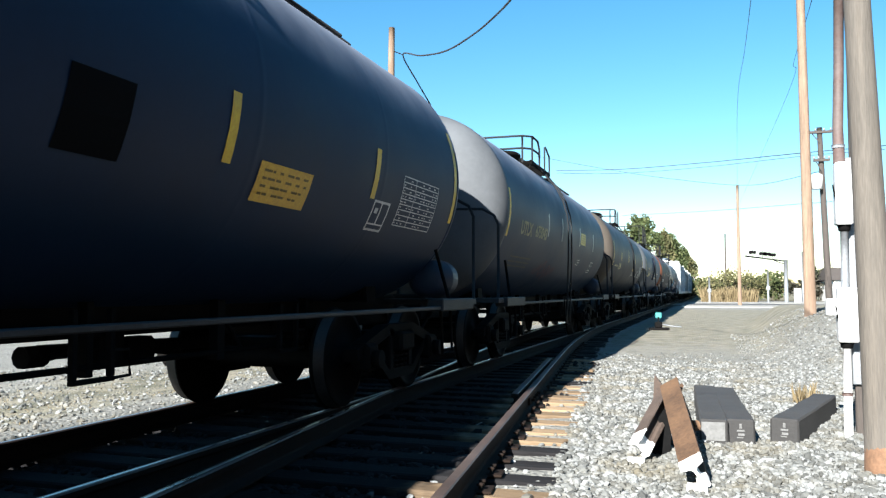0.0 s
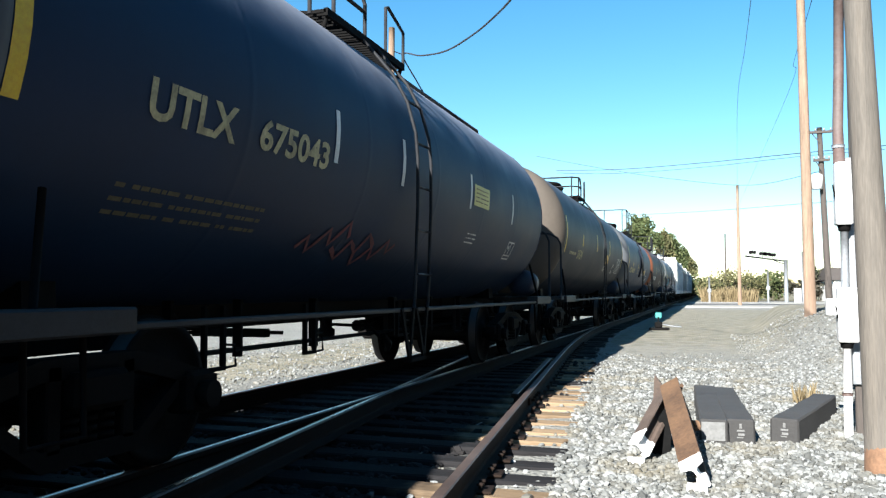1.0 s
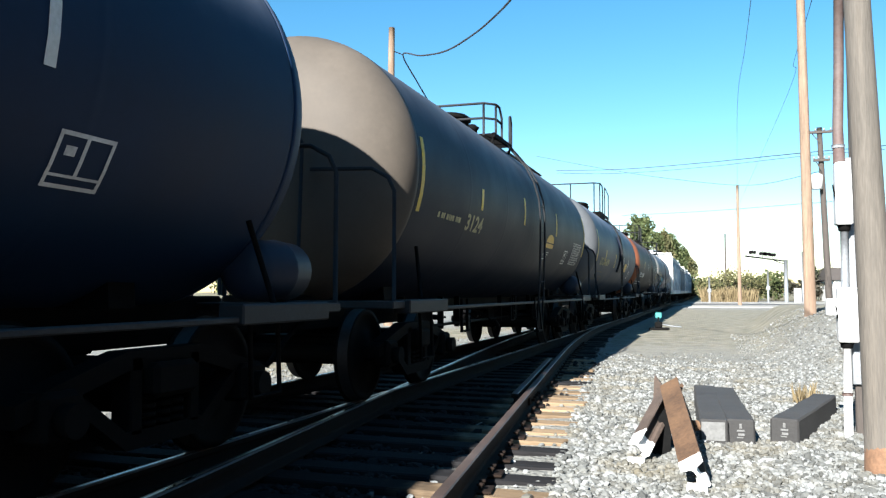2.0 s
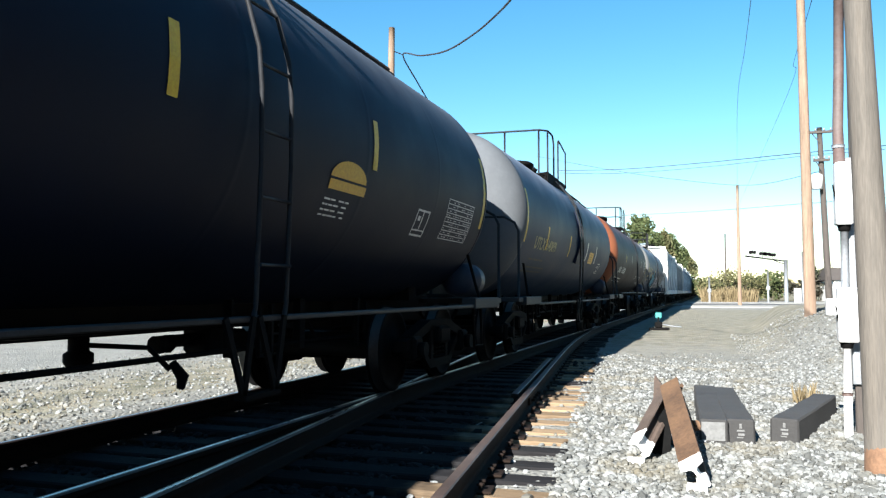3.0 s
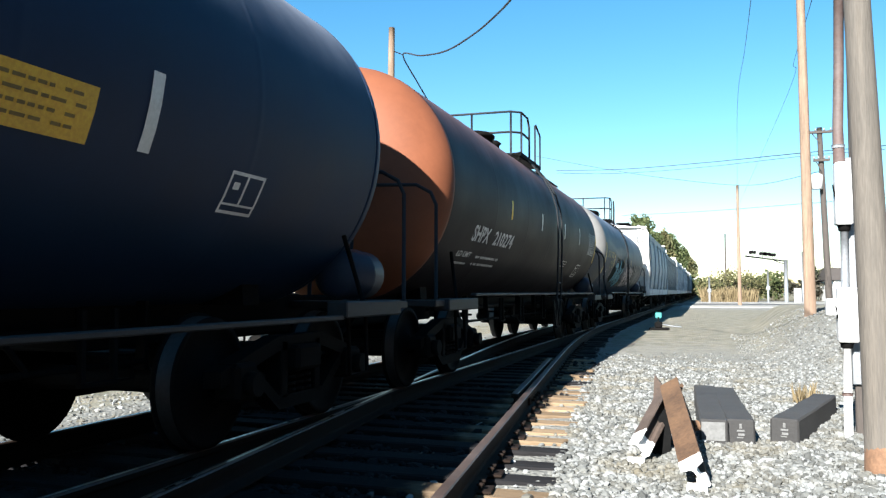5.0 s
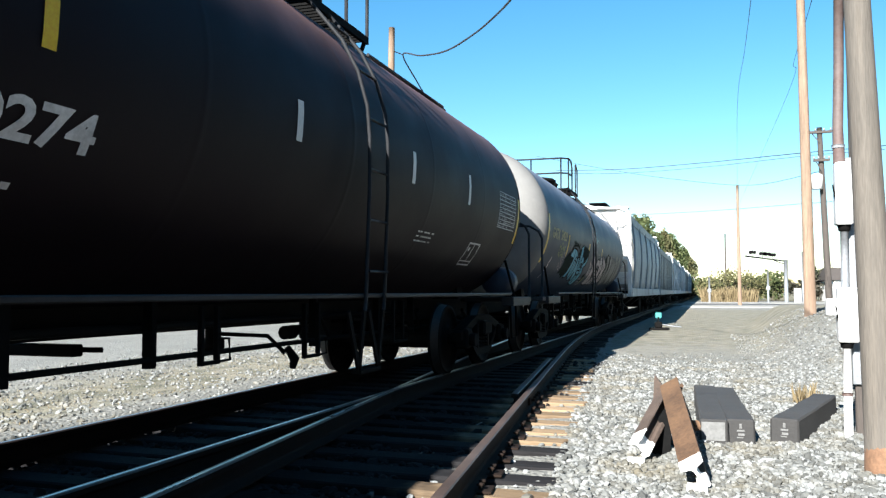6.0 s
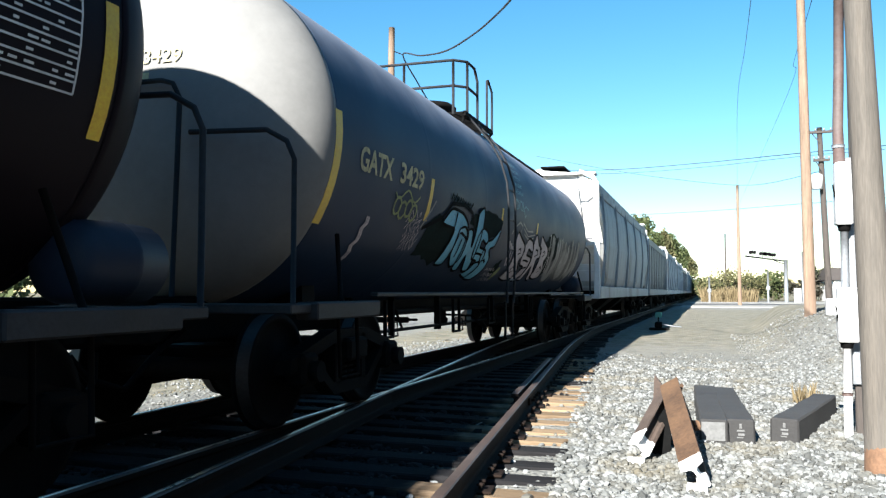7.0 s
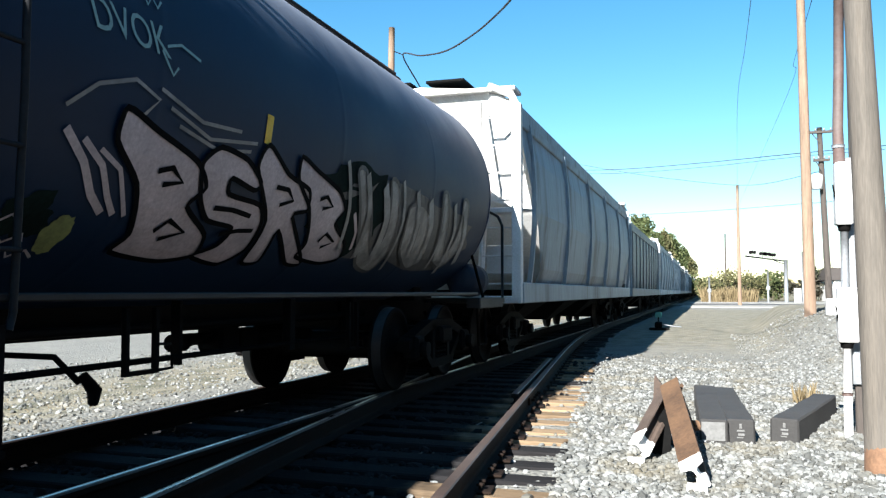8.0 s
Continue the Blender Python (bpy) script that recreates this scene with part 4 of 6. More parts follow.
def head_lettering(c, y, body, x0, x1, z):
    """Stencilled mark across the sunlit head, following its dish."""
    bm = fit_box(text_bm(body, 1.0, 0.01), x0, x1, z, z + 0.11)
    for k in range(3):
        w = (x1 - x0) * (0.45 - 0.1 * k)
        quad(bm, x0 + 0.2, x0 + 0.2 + w, z - 0.12 - 0.1 * k, z - 0.07 - 0.1 * k)
    bmesh.ops.subdivide_edges(bm, edges=bm.edges, cuts=1)
    bmesh.ops.triangulate(bm, faces=bm.faces)
    for v in bm.verts:
        r = min(0.999, math.hypot(v.co.x, v.co.y - ZC) / R)
        a = math.asin(r ** (1 / 0.72))
        v.co = Vector((v.co.x, y - 0.62 * math.cos(a) - 0.012, v.co.y))
    part("head_lettering", bm, M["stencil_yellow"], c)


def car_c():
    c = tank_car(11.5, P_BLACK, H_BROWN, "black railway tank car with sunlit brown head and yellow emblem", (-0.8, 0.45), (0.0, 0.38), 3)
    lettering(c, "3124", -3.85, -3.12, -0.53, -0.32, "stencil_yellow")
    bars(c, -4.95, -4.05, -0.53, -0.33, 1, "stencil_yellow", 11, "lettering")
    for s, a, b, m in ((-3.3, 0.04, -0.23, "yellow"), (-5.6, 0.3, -0.46, "yellow"), (-0.76, 0.2, -0.22, "yellow"), (2.06, 0.21, -0.22, "yellow"), (5.66, 0.45, -0.47, "yellow")):
        strip(c, s, a, b, material=m)
    bm = bmesh.new()
    vs = [bm.verts.new((1.6 + 0.34 * math.cos(a), -0.37 + 0.15 * math.sin(a), 0)) for a in [math.pi * k / 12 for k in range(13)]]
    bm.faces.new(vs)
    quad(bm, 1.27, 1.96, -0.47, -0.39)
    on_tank("emblem", bm, M["placard"], c, 0.006, "rounded yellow emblem")
    bars(c, 1.3, 1.93, -0.41, -0.385, 1, "ink", 8)
    bars(c, 1.27, 1.72, -0.71, -0.53, 4, "stencil_white", 9)
    label_box(c, 3.34, 3.71, -0.72, -0.43)
    data_table(c, 4.24, 5.24, -0.69, -0.23, 10)
    CARS.append((c, 31.15))


def car_d():
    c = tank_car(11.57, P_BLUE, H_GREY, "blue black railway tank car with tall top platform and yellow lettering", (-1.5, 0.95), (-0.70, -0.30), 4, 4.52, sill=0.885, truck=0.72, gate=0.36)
    lettering(c, "UTLX", -4.87, -3.95, -0.54, -0.32, "stencil_yellow")
    lettering(c, "640899", -3.78, -2.87, -0.53, -0.32, "stencil_yellow")
    for s, a, b, m in ((-5.73, 0.4, -0.47, "yellow"), (-3.86, -0.09, -0.52, "yellow"), (-1.35, -0.1, -0.54, "yellow"), (1.22, -0.1, -0.54, "white_tape"), (2.83, -0.12, -0.55, "white_tape")):
        strip(c, s, a, b, material=m)
    bars(c, -4.85, -3.6, -0.78, -0.68, 1, "stencil_faint", 12)
    bars(c, -4.95, -3.2, -1.02, -0.84, 2, "stencil_faint", 13)
    placard(c, 1.70, 2.42, -0.58, -0.30, "placard", 14)
    label_box(c, 3.68, 4.08, -0.81, -0.52)
    bm = bmesh.new()
    box(bm, 0.905, 0.935, -1.5, -0.3, 3.36, 3.62, 0.006)
    part("shield_plate", bm, M["steel_dark"], c, "dark plate below the platform edge")
    # insulated box cover behind the ladder
    bm = bmesh.new()
    for a0, a1 in ((22, 8), (8, -6), (-6, -26)):
        vs = []
        for a in (a0, a1):
            for r in (R + 0.004, R + 0.07):
                for s in (-0.35, 0.34):
                    vs.append(bm.verts.new((r * math.cos(math.radians(a)), s, ZC + r * math.sin(math.radians(a)))))
        for q in ((0, 1, 3, 2), (4, 6, 7, 5), (2, 3, 7, 6), (0, 2, 6, 4), (1, 5, 7, 3)):
            bm.faces.new([vs[i] for i in q])
    bmesh.ops.remove_doubles(bm, verts=bm.verts, dist=0.001)
    bmesh.ops.recalc_face_normals(bm, faces=bm.faces)
    part("valve_cover", bm, P_BLACK, c, "dark box cover on the tank side")
    head_lettering(c, -5.785, "UTLX 640899", -0.58, 0.38, 2.95)
    for a, d in ((52, 0.5), (46, 0.9), (40, 1.3)):
        bm = bmesh.new()
        rr = R + 0.04
        tube(bm, [(rr * math.cos(math.radians(a + 14)), 0.5, ZC + rr * math.sin(math.radians(a + 14))), (rr * math.cos(math.radians(a + 6)), 1.0 + d * 0.5, ZC + rr * math.sin(math.radians(a + 6))),
                  (rr * math.cos(math.radians(a)), 1.6 + d, ZC + rr * math.sin(math.radians(a)))], 0.016, 6)
        part("loose_hose", bm, M["underframe"], c)
    CARS.append((c, 45.245))


def car_e():
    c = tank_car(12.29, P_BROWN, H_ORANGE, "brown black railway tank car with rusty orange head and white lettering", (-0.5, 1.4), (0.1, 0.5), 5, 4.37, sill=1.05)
    lettering(c, "SHPX", -5.0, -4.2, -0.64, -0.42, "stencil_white")
    lettering(c, "210274", -3.94, -2.83, -0.64, -0.43, "stencil_white")
    lettering(c, "LD LMT", -5.27, -4.66, -0.87, -0.79, "stencil_white")
    bars(c, -5.2, -4.66, -1.02, -0.92, 1, "stencil_white", 15)
    bars(c, -4.4, -3.2, -1.02, -0.79, 2, "stencil_white", 16)
    for s, a, b, m in ((-3.23, 0.07, -0.21, "yellow"), (-0.93, 0.08, -0.21, "white_tape"), (1.43, 0.1, -0.21, "white_tape"), (3.4, 0.14, -0.22, "white_tape")):
        strip(c, s, a, b, 0.085, m)
    strip(c, 6.05, 0.12, -0.55, 0.09, "yellow")
    bars(c, 1.95, 2.47, -0.79, -0.63, 3, "stencil_white", 17)
    label_box(c, 3.92, 4.42, -1.0, -0.66)
    data_table(c, 4.9, 5.85, -0.37, 0.12, 18)
    CARS.append((c, 59.455))


def smooth_loop(pts, sub_n=4):
    out, n = [], len(pts)
    for i in range(n):
        p0, p1, p2, p3 = (Vector(pts[(i + k) % n]) for k in (-1, 0, 1, 2))
        for k in range(sub_n):
            t = k / sub_n
            m1, m2 = (p2 - p0) * 0.32, (p3 - p1) * 0.32
            out.append(p1 * (2 * t ** 3 - 3 * t * t + 1) + m1 * (t ** 3 - 2 * t * t + t) + p2 * (3 * t * t - 2 * t ** 3) + m2 * (t ** 3 - t * t))
    return [(p.x, p.y) for p in out]


# bubble letters in a unit square: outline, then the dark inner strokes
BUBBLE = {
    "B": ([(0.0, 0.04), (0.16, 0.2), (0.2, 0.55), (0.05, 0.78), (0.2, 0.98), (0.46, 0.9), (0.86, 0.78), (0.96, 0.62), (0.74, 0.46), (1.0, 0.26), (0.92, 0.06), (0.5, -0.02)],
          [[(0.42, 0.66), (0.58, 0.7), (0.68, 0.62), (0.46, 0.58)], [(0.4, 0.24), (0.56, 0.34), (0.74, 0.26), (0.46, 0.18)]]),
    "E": ([(0.0, 0.58), (0.08, 0.86), (0.4, 1.02), (0.8, 0.98), (1.0, 0.82), (0.86, 0.74), (0.5, 0.8), (0.44, 0.66), (0.96, 0.62), (1.0, 0.44), (0.78, 0.14), (0.36, -0.06), (-0.08, 0.02), (0.3, 0.16),
           (0.5, 0.36), (0.1, 0.4)], [[(0.2, 0.52), (0.5, 0.53), (0.8, 0.5)], [(0.3, 0.28), (0.6, 0.34), (0.86, 0.36)]]),
    "R": ([(0.0, -0.02), (0.24, 0.4), (0.12, 0.8), (0.36, 1.0), (0.62, 0.82), (0.98, 0.74), (0.94, 0.56), (0.68, 0.48), (1.04, 0.02), (0.74, 0.0), (0.46, 0.34), (0.26, 0.0)],
          [[(0.4, 0.7), (0.6, 0.7), (0.68, 0.62), (0.44, 0.56)]]),
    "T": ([(0.0, 0.74), (0.28, 0.99), (0.66, 0.97), (0.9, 0.82), (1.02, 0.54), (0.68, 0.64), (0.56, 0.3), (0.45, 0.0), (0.2, -0.02), (0.3, 0.26), (0.44, 0.66), (0.16, 0.70)], [[(0.46, 0.95), (0.42, 0.7)]]),
    "O": ([(0.0, 0.3), (0.1, 0.92), (0.6, 1.02), (0.98, 0.8), (0.96, 0.2), (0.5, -0.04)], [[(0.4, 0.24), (0.44, 0.5), (0.5, 0.74)]]),
    "N": ([(0.0, 0.0), (0.1, 0.62), (0.36, 0.66), (0.52, 0.4), (0.6, 0.9), (0.98, 1.02), (0.88, 0.4), (0.9, 0.0), (0.6, -0.02), (0.36, 0.26), (0.28, -0.02)], []),
    "S": ([(0.0, -0.02), (0.36, 0.26), (0.1, 0.44), (0.1, 0.74), (0.5, 0.8), (1.0, 1.02), (0.86, 0.7), (0.5, 0.62), (0.86, 0.46), (0.94, 0.2), (0.6, -0.04)], [[(0.3, 0.36), (0.5, 0.42), (0.66, 0.36)]]),
    "U": ([(0.0, 0.96), (0.2, 1.0), (0.34, 0.4), (0.5, 0.2), (0.7, 0.5), (0.8, 1.0), (1.0, 0.96), (0.92, 0.3), (0.6, -0.02), (0.2, 0.06), (0.06, 0.4)], []),
}


def spray_letters(c, letters, fill, edge, line=0.045):
    """Bubble letters: a filled patch, a sprayed dark outline and dark inner strokes."""
    for ch, s0, s1, u0, u1, slant in letters:
        outline, inner = BUBBLE[ch]

        def place(p):
            return s0 + (s1 - s0) * p[0] + slant * p[1], u0 + (u1 - u0) * p[1]
        loop = [place(p) for p in smooth_loop(outline)]
        bm = bmesh.new()
        bm.faces.new([bm.verts.new((a, b, 0)) for a, b in loop])
        bmesh.ops.triangulate(bm, faces=bm.faces)
        body = on_tank("spray_letter", bm, M[fill], c, 0.011)
        for pts in [loop + loop[:2]] + [[place(p) for p in q] for q in inner]:
            o = stroke(c, pts, line, edge, "letter_outline", 0.016)
            o.parent = body


def scribble(c, s, u, ds, du, turns, w, material, seed):
    """A loose hand-drawn tag."""
    rng = random.Random(seed)
    pts = []
    for k in range(turns * 3):
        pts.append((s + ds * k / (turns * 3) + rng.uniform(-0.03, 0.03), u + du * (0.5 if k % 2 else -0.5) * rng.uniform(0.4, 1.1)))
    stroke(c, pts, w, material)


def car_f():
    c = tank_car(13.6, P_BLUE, H_WHITE, "black railway tank car covered with spray painted letters", (-1.6, -0.05), (-1.42, -1.0), 6, 4.35, rods=True, step="u", sill=1.06, truck=1.05)
    lettering(c, "GATX", -6.31, -5.56, -0.26, -0.05, "stencil_yellow")
    lettering(c, "3429", -5.37, -4.72, -0.25, -0.05, "stencil_yellow")
    strip(c, -6.74, 0.15, -0.77, 0.12)
    strip(c, -4.44, -0.09, -0.54)
    strip(c, -1.35, -0.1, -0.30, 0.08)
    strip(c, 1.12, -0.11, -0.30, 0.08)
    head_lettering(c, -6.8, "GATX 3429", -0.42, 0.42, 2.79)
    # looping yellow green tag and small pale scribbles behind the number
    for k in range(4):
        stroke(c, [(-5.30 + 0.15 * k + 0.085 * math.cos(j * 0.6 + k), -0.46 - 0.03 * (k % 2) + 0.085 * math.sin(j * 0.6 + k)) for j in range(12)], 0.028, "g_lime")
    stroke(c, [(-5.42 + 0.06 * j, -0.34 - 0.05 * math.sin(j * 0.9)) for j in range(12)], 0.02, "g_lime")
    for k in range(6):
        scribble(c, -4.96 + 0.03 * k, -0.50 - 0.07 * k, 0.42, 0.09, 4, 0.012, "g_pink", 30 + k)
    stroke(c, [(-4.50, -0.62), (-4.38, -0.45), (-4.26, -0.30)], 0.03, "g_silver")
    for k in range(3):
        stroke(c, [(-5.88 + 0.03 * math.sin(j * 2.2) + 0.025 * k, -0.62 - 0.06 * j) for j in range(9)], 0.02, "g_pink")
    # hazes under the large letters
    blob(c, -3.75, -0.72, 0.55, 0.30, "g_olive", 2, 0.004)
    blob(c, -2.0, -0.38, 0.75, 0.16, "g_olive", 4, 0.006)
    blob(c, 4.35, -0.68, 2.0, 0.46, "g_wash", 8, 0.0045)
    blob(c, 2.7, -0.62, 0.75, 0.42, "g_olive", 7, 0.005)
    for k in range(4):
        scribble(c, -3.75 + 0.2 * k, -0.20 - 0.01 * k, 0.3, 0.09, 2, 0.04, "g_olive", 60 + k)
    stroke(c, [(-4.45, -0.62), (-4.2, -0.54), (-3.95, -0.46), (-3.7, -0.27), (-3.2, -0.24), (-2.85, -0.3), (-2.66, -0.44)], 0.05, "g_black")
    spray_letters(c, (("O", -3.0, -2.55, -1.02, -0.5, -0.25), ("N", -2.62, -1.86, -1.06, -0.22, -0.45), ("E", -1.98, -1.4, -1.16, -0.46, -0.45), ("S", -1.72, -1.12, -1.2, -0.4, -0.2),
                      ("T", -3.62, -2.55, -1.01, -0.32, -0.35)), "g_blue", "g_black", 0.035)
    # pale crown above the pink letters
    for pts in ([(-0.62, -0.42), (-0.45, -0.28), (-0.2, -0.2), (0.0, -0.26), (-0.1, -0.36)], [(0.0, -0.2), (0.4, -0.3), (0.8, -0.28)], [(0.1, -0.28), (0.5, -0.38), (1.0, -0.32)], [(0.2, -0.36), (0.6, -0.43), (0.95, -0.38)]):
        stroke(c, pts, 0.022, "g_silver")
    for k in range(3):
        stroke(c, [(-0.58 + 0.13 * k, -0.52 - 0.03 * k), (-0.40 + 0.13 * k, -0.66), (-0.26 + 0.12 * k, -0.82), (-0.12 + 0.09 * k, -0.92)], 0.045 - 0.008 * k, "g_pink")
    spray_letters(c, (("B", 0.17, 1.0, -1.2, -0.33, -0.58), ("E", 0.95, 1.66, -1.17, -0.42, -0.60), ("R", 1.50, 2.34, -1.16, -0.30, -0.66), ("B", 2.22, 3.06, -1.12, -0.29, -0.80)), "g_pink", "g_black", 0.036)
    for k in range(2):
        stroke(c, [(2.75 + 0.12 * k, -0.62), (2.95 + 0.12 * k, -0.78), (3.06 + 0.12 * k, -0.96)], 0.04, "g_pink")
    # thin silver letters over the far end of the tank
    spray_letters(c, (("U", 3.25, 4.2, -1.18, -0.26, -0.7), ("O", 4.3, 5.1, -1.1, -0.4, -0.5), ("U", 5.2, 6.2, -1.05, -0.2, -0.4)), "g_silver", "g_wash", 0.04)
    for k in range(9):
        s0 = 2.75 + 0.42 * k
        stroke(c, [(s0 - 0.4, -0.22 - 0.05 * (k % 3)), (s0 - 0.15, -0.6), (s0 + 0.05, -0.98 - 0.06 * (k % 4))], 0.05 + 0.03 * (k % 3), "g_silver", lift=0.019)
    # teal tags high on the tank
    for piece in islands(fit_box(text_bm("DVOK", 1.0, 0.0), -0.50, 0.06, -0.03, 0.13, -0.06)):
        on_tank("letter", piece, M["g_teal"], c, 0.006)
    stroke(c, [(0.02, 0.03), (0.14, 0.07), (0.32, 0.03)], 0.016, "g_teal")
    stroke(c, [(-0.02, 0.0), (0.03, -0.06), (0.08, -0.11), (0.12, -0.06)], 0.016, "g_teal")
    for k in range(5):
        scribble(c, -0.48 + 0.03 * k, 0.24 + 0.12 * k, 0.5, 0.1, 4, 0.016, "g_teal", 90 + k)
    # small tags and a yellow green patch between the large letters
    for k in range(3):
        scribble(c, -1.05 + 0.1 * k, -1.02 - 0.1 * k, 0.55, 0.08, 3, 0.018, "g_pink", 70 + k)
    blob(c, -0.32, -1.08, 0.09, 0.13, "g_lime", 11, 0.006)
    blob(c, -0.55, -1.0, 0.16, 0.16, "g_olive", 12, 0.005)
    CARS.append((c, 74.8))


# ---------------------------------------------------------------- train: covered hopper cars
def hopper_car(length, side, trim, label, ribs, bulge=0.06, hatch=True, zt=3.85):
    h = length / 2
    w = 1.55
    car = thing("hopper_car", pose(0, 0, 0), label, "hopper car", "cars of the freight train")
    slope = 2.3
    # body in one closed shell: bulging sides over sloping ends
    bm = bmesh.new()
    rows = []
    sect = [(w - 0.12, 1.12), (w - 0.02 + bulge * 0.3, 1.45), (w + bulge, 2.3), (w + bulge * 0.6, 3.1), (w - 0.02, zt - 0.3), (w - 0.05, zt - 0.28), (w - 0.05, zt), (1.0, zt + 0.22), (0.0, zt + 0.32)]
    full = sect + [(-x, z) for x, z in sect[-2::-1]]
    ys = [-h + 0.16, -h + 0.22] + [-h + 0.6 + (length - 1.2) * k / 16 for k in range(1, 16)] + [h - 0.22, h - 0.16]
    for y in ys:
        rows.append([bm.verts.new((x, y + (0 if z > 2.9 else math.copysign(min(slope, (2.9 - z) * 1.15), -y) * (1 if abs(y) > h - 1.0 else 0)), z)) for x, z in full])
    for a, b in zip(rows, rows[1:]):
        for i in range(len(full) - 1):
            bm.faces.new((a[i], a[i + 1], b[i + 1], b[i]))
        bm.faces.new((a[-1], a[0], b[0], b[-1]))
    bm.faces.new(rows[0][::-1]).material_index = 1
    bm.faces.new(rows[-1]).material_index = 1
    bmesh.ops.recalc_face_normals(bm, faces=bm.faces)
    part("body", bm, [side, trim], car)
    for x in (-1, 1):
        bm = bmesh.new()
        box(bm, x * (w + 0.01) - 0.05, x * (w + 0.01) + 0.05, -h + 0.1, h - 0.1, 0.92, 1.22, 0.015)
        part("side_sill", bm, side, car)
        for k in range(ribs + 1):
            y = -h + 0.7 + (length - 1.4) * k / ribs
            bm = bmesh.new()
            n = 8
            for j in range(n):
                z0, z1 = 1.2 + (zt - 1.45) * j / n, 1.2 + (zt - 1.45) * (j + 1) / n
                def bx(z):
                    return w + bulge * math.sin(math.pi * min(1, max(0, (z - 1.1) / 2.6)))
                vs = [bm.verts.new((x * (bx(z) + d), y + e, z)) for z in (z0, z1) for d in (-0.03, 0.035) for e in (-0.04, 0.04)]
                for q in ((2, 3, 7, 6), (0, 2, 6, 4), (1, 5, 7, 3)):
                    bm.faces.new([vs[i] for i in q])
            bmesh.ops.recalc_face_normals(bm, faces=bm.faces)
            if x < 0:
                bmesh.ops.reverse_faces(bm, faces=bm.faces)
            part("side_rib", bm, side, car)
        bm = bmesh.new()
        box(bm, x * (w - 0.04) - 0.05, x * (w - 0.04) + 0.07, -h + 0.12, h - 0.12, zt - 0.36, zt - 0.22, 0.012)
        part("top_chord", bm, side, car)
    for s in (-1, 1):
        for x in (-1, 1):
            bm = bmesh.new()
            box(bm, x * (w - 0.03) - 0.07, x * (w - 0.03) + 0.07, *sorted((s * (h - 0.02), s * (h - 0.16))), 0.92, zt - 0.05, 0.012)
            tube(bm, [(x * (w - 0.03), s * (h - 0.09), zt - 0.1), (x * (w - 0.12), s * (h - 0.09), zt + 0.1), (x * 1.1, s * (h - 0.09), zt + 0.24)], 0.06, 8)
            part("corner_post", bm, trim, car, "white corner post")
            bm = bmesh.new()
            for k in range(7):
                z = 1.2 + 0.4 * k
                tube(bm, [(x * (w - 0.1), s * (h - 0.03), z), (x * (w - 0.55), s * (h - 0.03), z)], 0.014, 6)
            tube(bm, [(x * (w - 0.55), s * (h - 0.03), 1.0), (x * (w - 0.55), s * (h - 0.03), zt)], 0.02, 6)
            part("end_ladder", bm, trim, car)
        bm = bmesh.new()
        box(bm, -w + 0.05, w - 0.05, *sorted((s * (h - 0.05), s * (h - 0.5))), zt + 0.16, zt + 0.22, 0.01)
        part("roof_end", bm, trim, car)
        bm = bmesh.new()
        box(bm, -w, w, *sorted((s * (h - 0.02), s * (h - 1.3))), 0.92, 1.02, 0.012)
        box(bm, -w + 0.1, w - 0.1, *sorted((s * (h - 0.05), s * (h - 0.4))), 2.22, 2.30, 0.012)
        part("end_platform", bm, trim, car)
        for x in (-0.9, 0.9):
            bm = bmesh.new()
            tube(bm, [(x, s * (h - 0.3), 1.02), (x, s * (h - 0.75), 2.9)], 0.05, 7)
            part("end_strut", bm, trim, car)
        bm = bmesh.new()
        box(bm, 0.95, 1.5, *sorted((s * (h - 0.5), s * (h - 0.56))), 1.35, 1.78, 0.01)
        part("end_panel", bm, trim, car)
        coupler(car, s * (h - 0.3), s)
    bm = bmesh.new()
    for x in (-0.42, 0.42):
        box(bm, x - 0.3, x + 0.3, -h + 0.1, h - 0.1, zt + 0.36, zt + 0.40, 0.008)
    part("running_board", bm, M["steel_dark"], car)
    if hatch:
        n = 8
        for k in range(n):
            y = -h + 1.5 + (length - 3) * k / (n - 1)
            bm = bmesh.new()
            lathe(bm, [(zt + 0.28, 0.3), (zt + 0.44, 0.3), (zt + 0.46, 0.34), (zt + 0.52, 0.30), (zt + 0.54, 0.05)], 16, "z", (0, y, 0))
            part("hatch", bm, side, car)
    for y in (-length * 0.25, 0.0, length * 0.25):
        bm = bmesh.new()
        top = [bm.verts.new((x, y + d, 1.15)) for x, d in ((-1.3, -1.4), (1.3, -1.4), (1.3, 1.4), (-1.3, 1.4))]
        low = [bm.verts.new((x, y + d, 0.42)) for x, d in ((-0.4, -0.35), (0.4, -0.35), (0.4, 0.35), (-0.4, 0.35))]
        for i in range(4):
            bm.faces.new((top[i], top[(i + 1) % 4], low[(i + 1) % 4], low[i]))
        bm.faces.new(low[::-1])
        bmesh.ops.recalc_face_normals(bm, faces=bm.faces)
        part("discharge_gate", bm, M["underframe"], car)
    bm = bmesh.new()
    box(bm, -0.33, 0.33, -h + 0.3, h - 0.3, 0.78, 1.05, 0.02)
    part("centre_sill", bm, M["underframe"], car)
    trucks(car, h - 1.75)
    return car


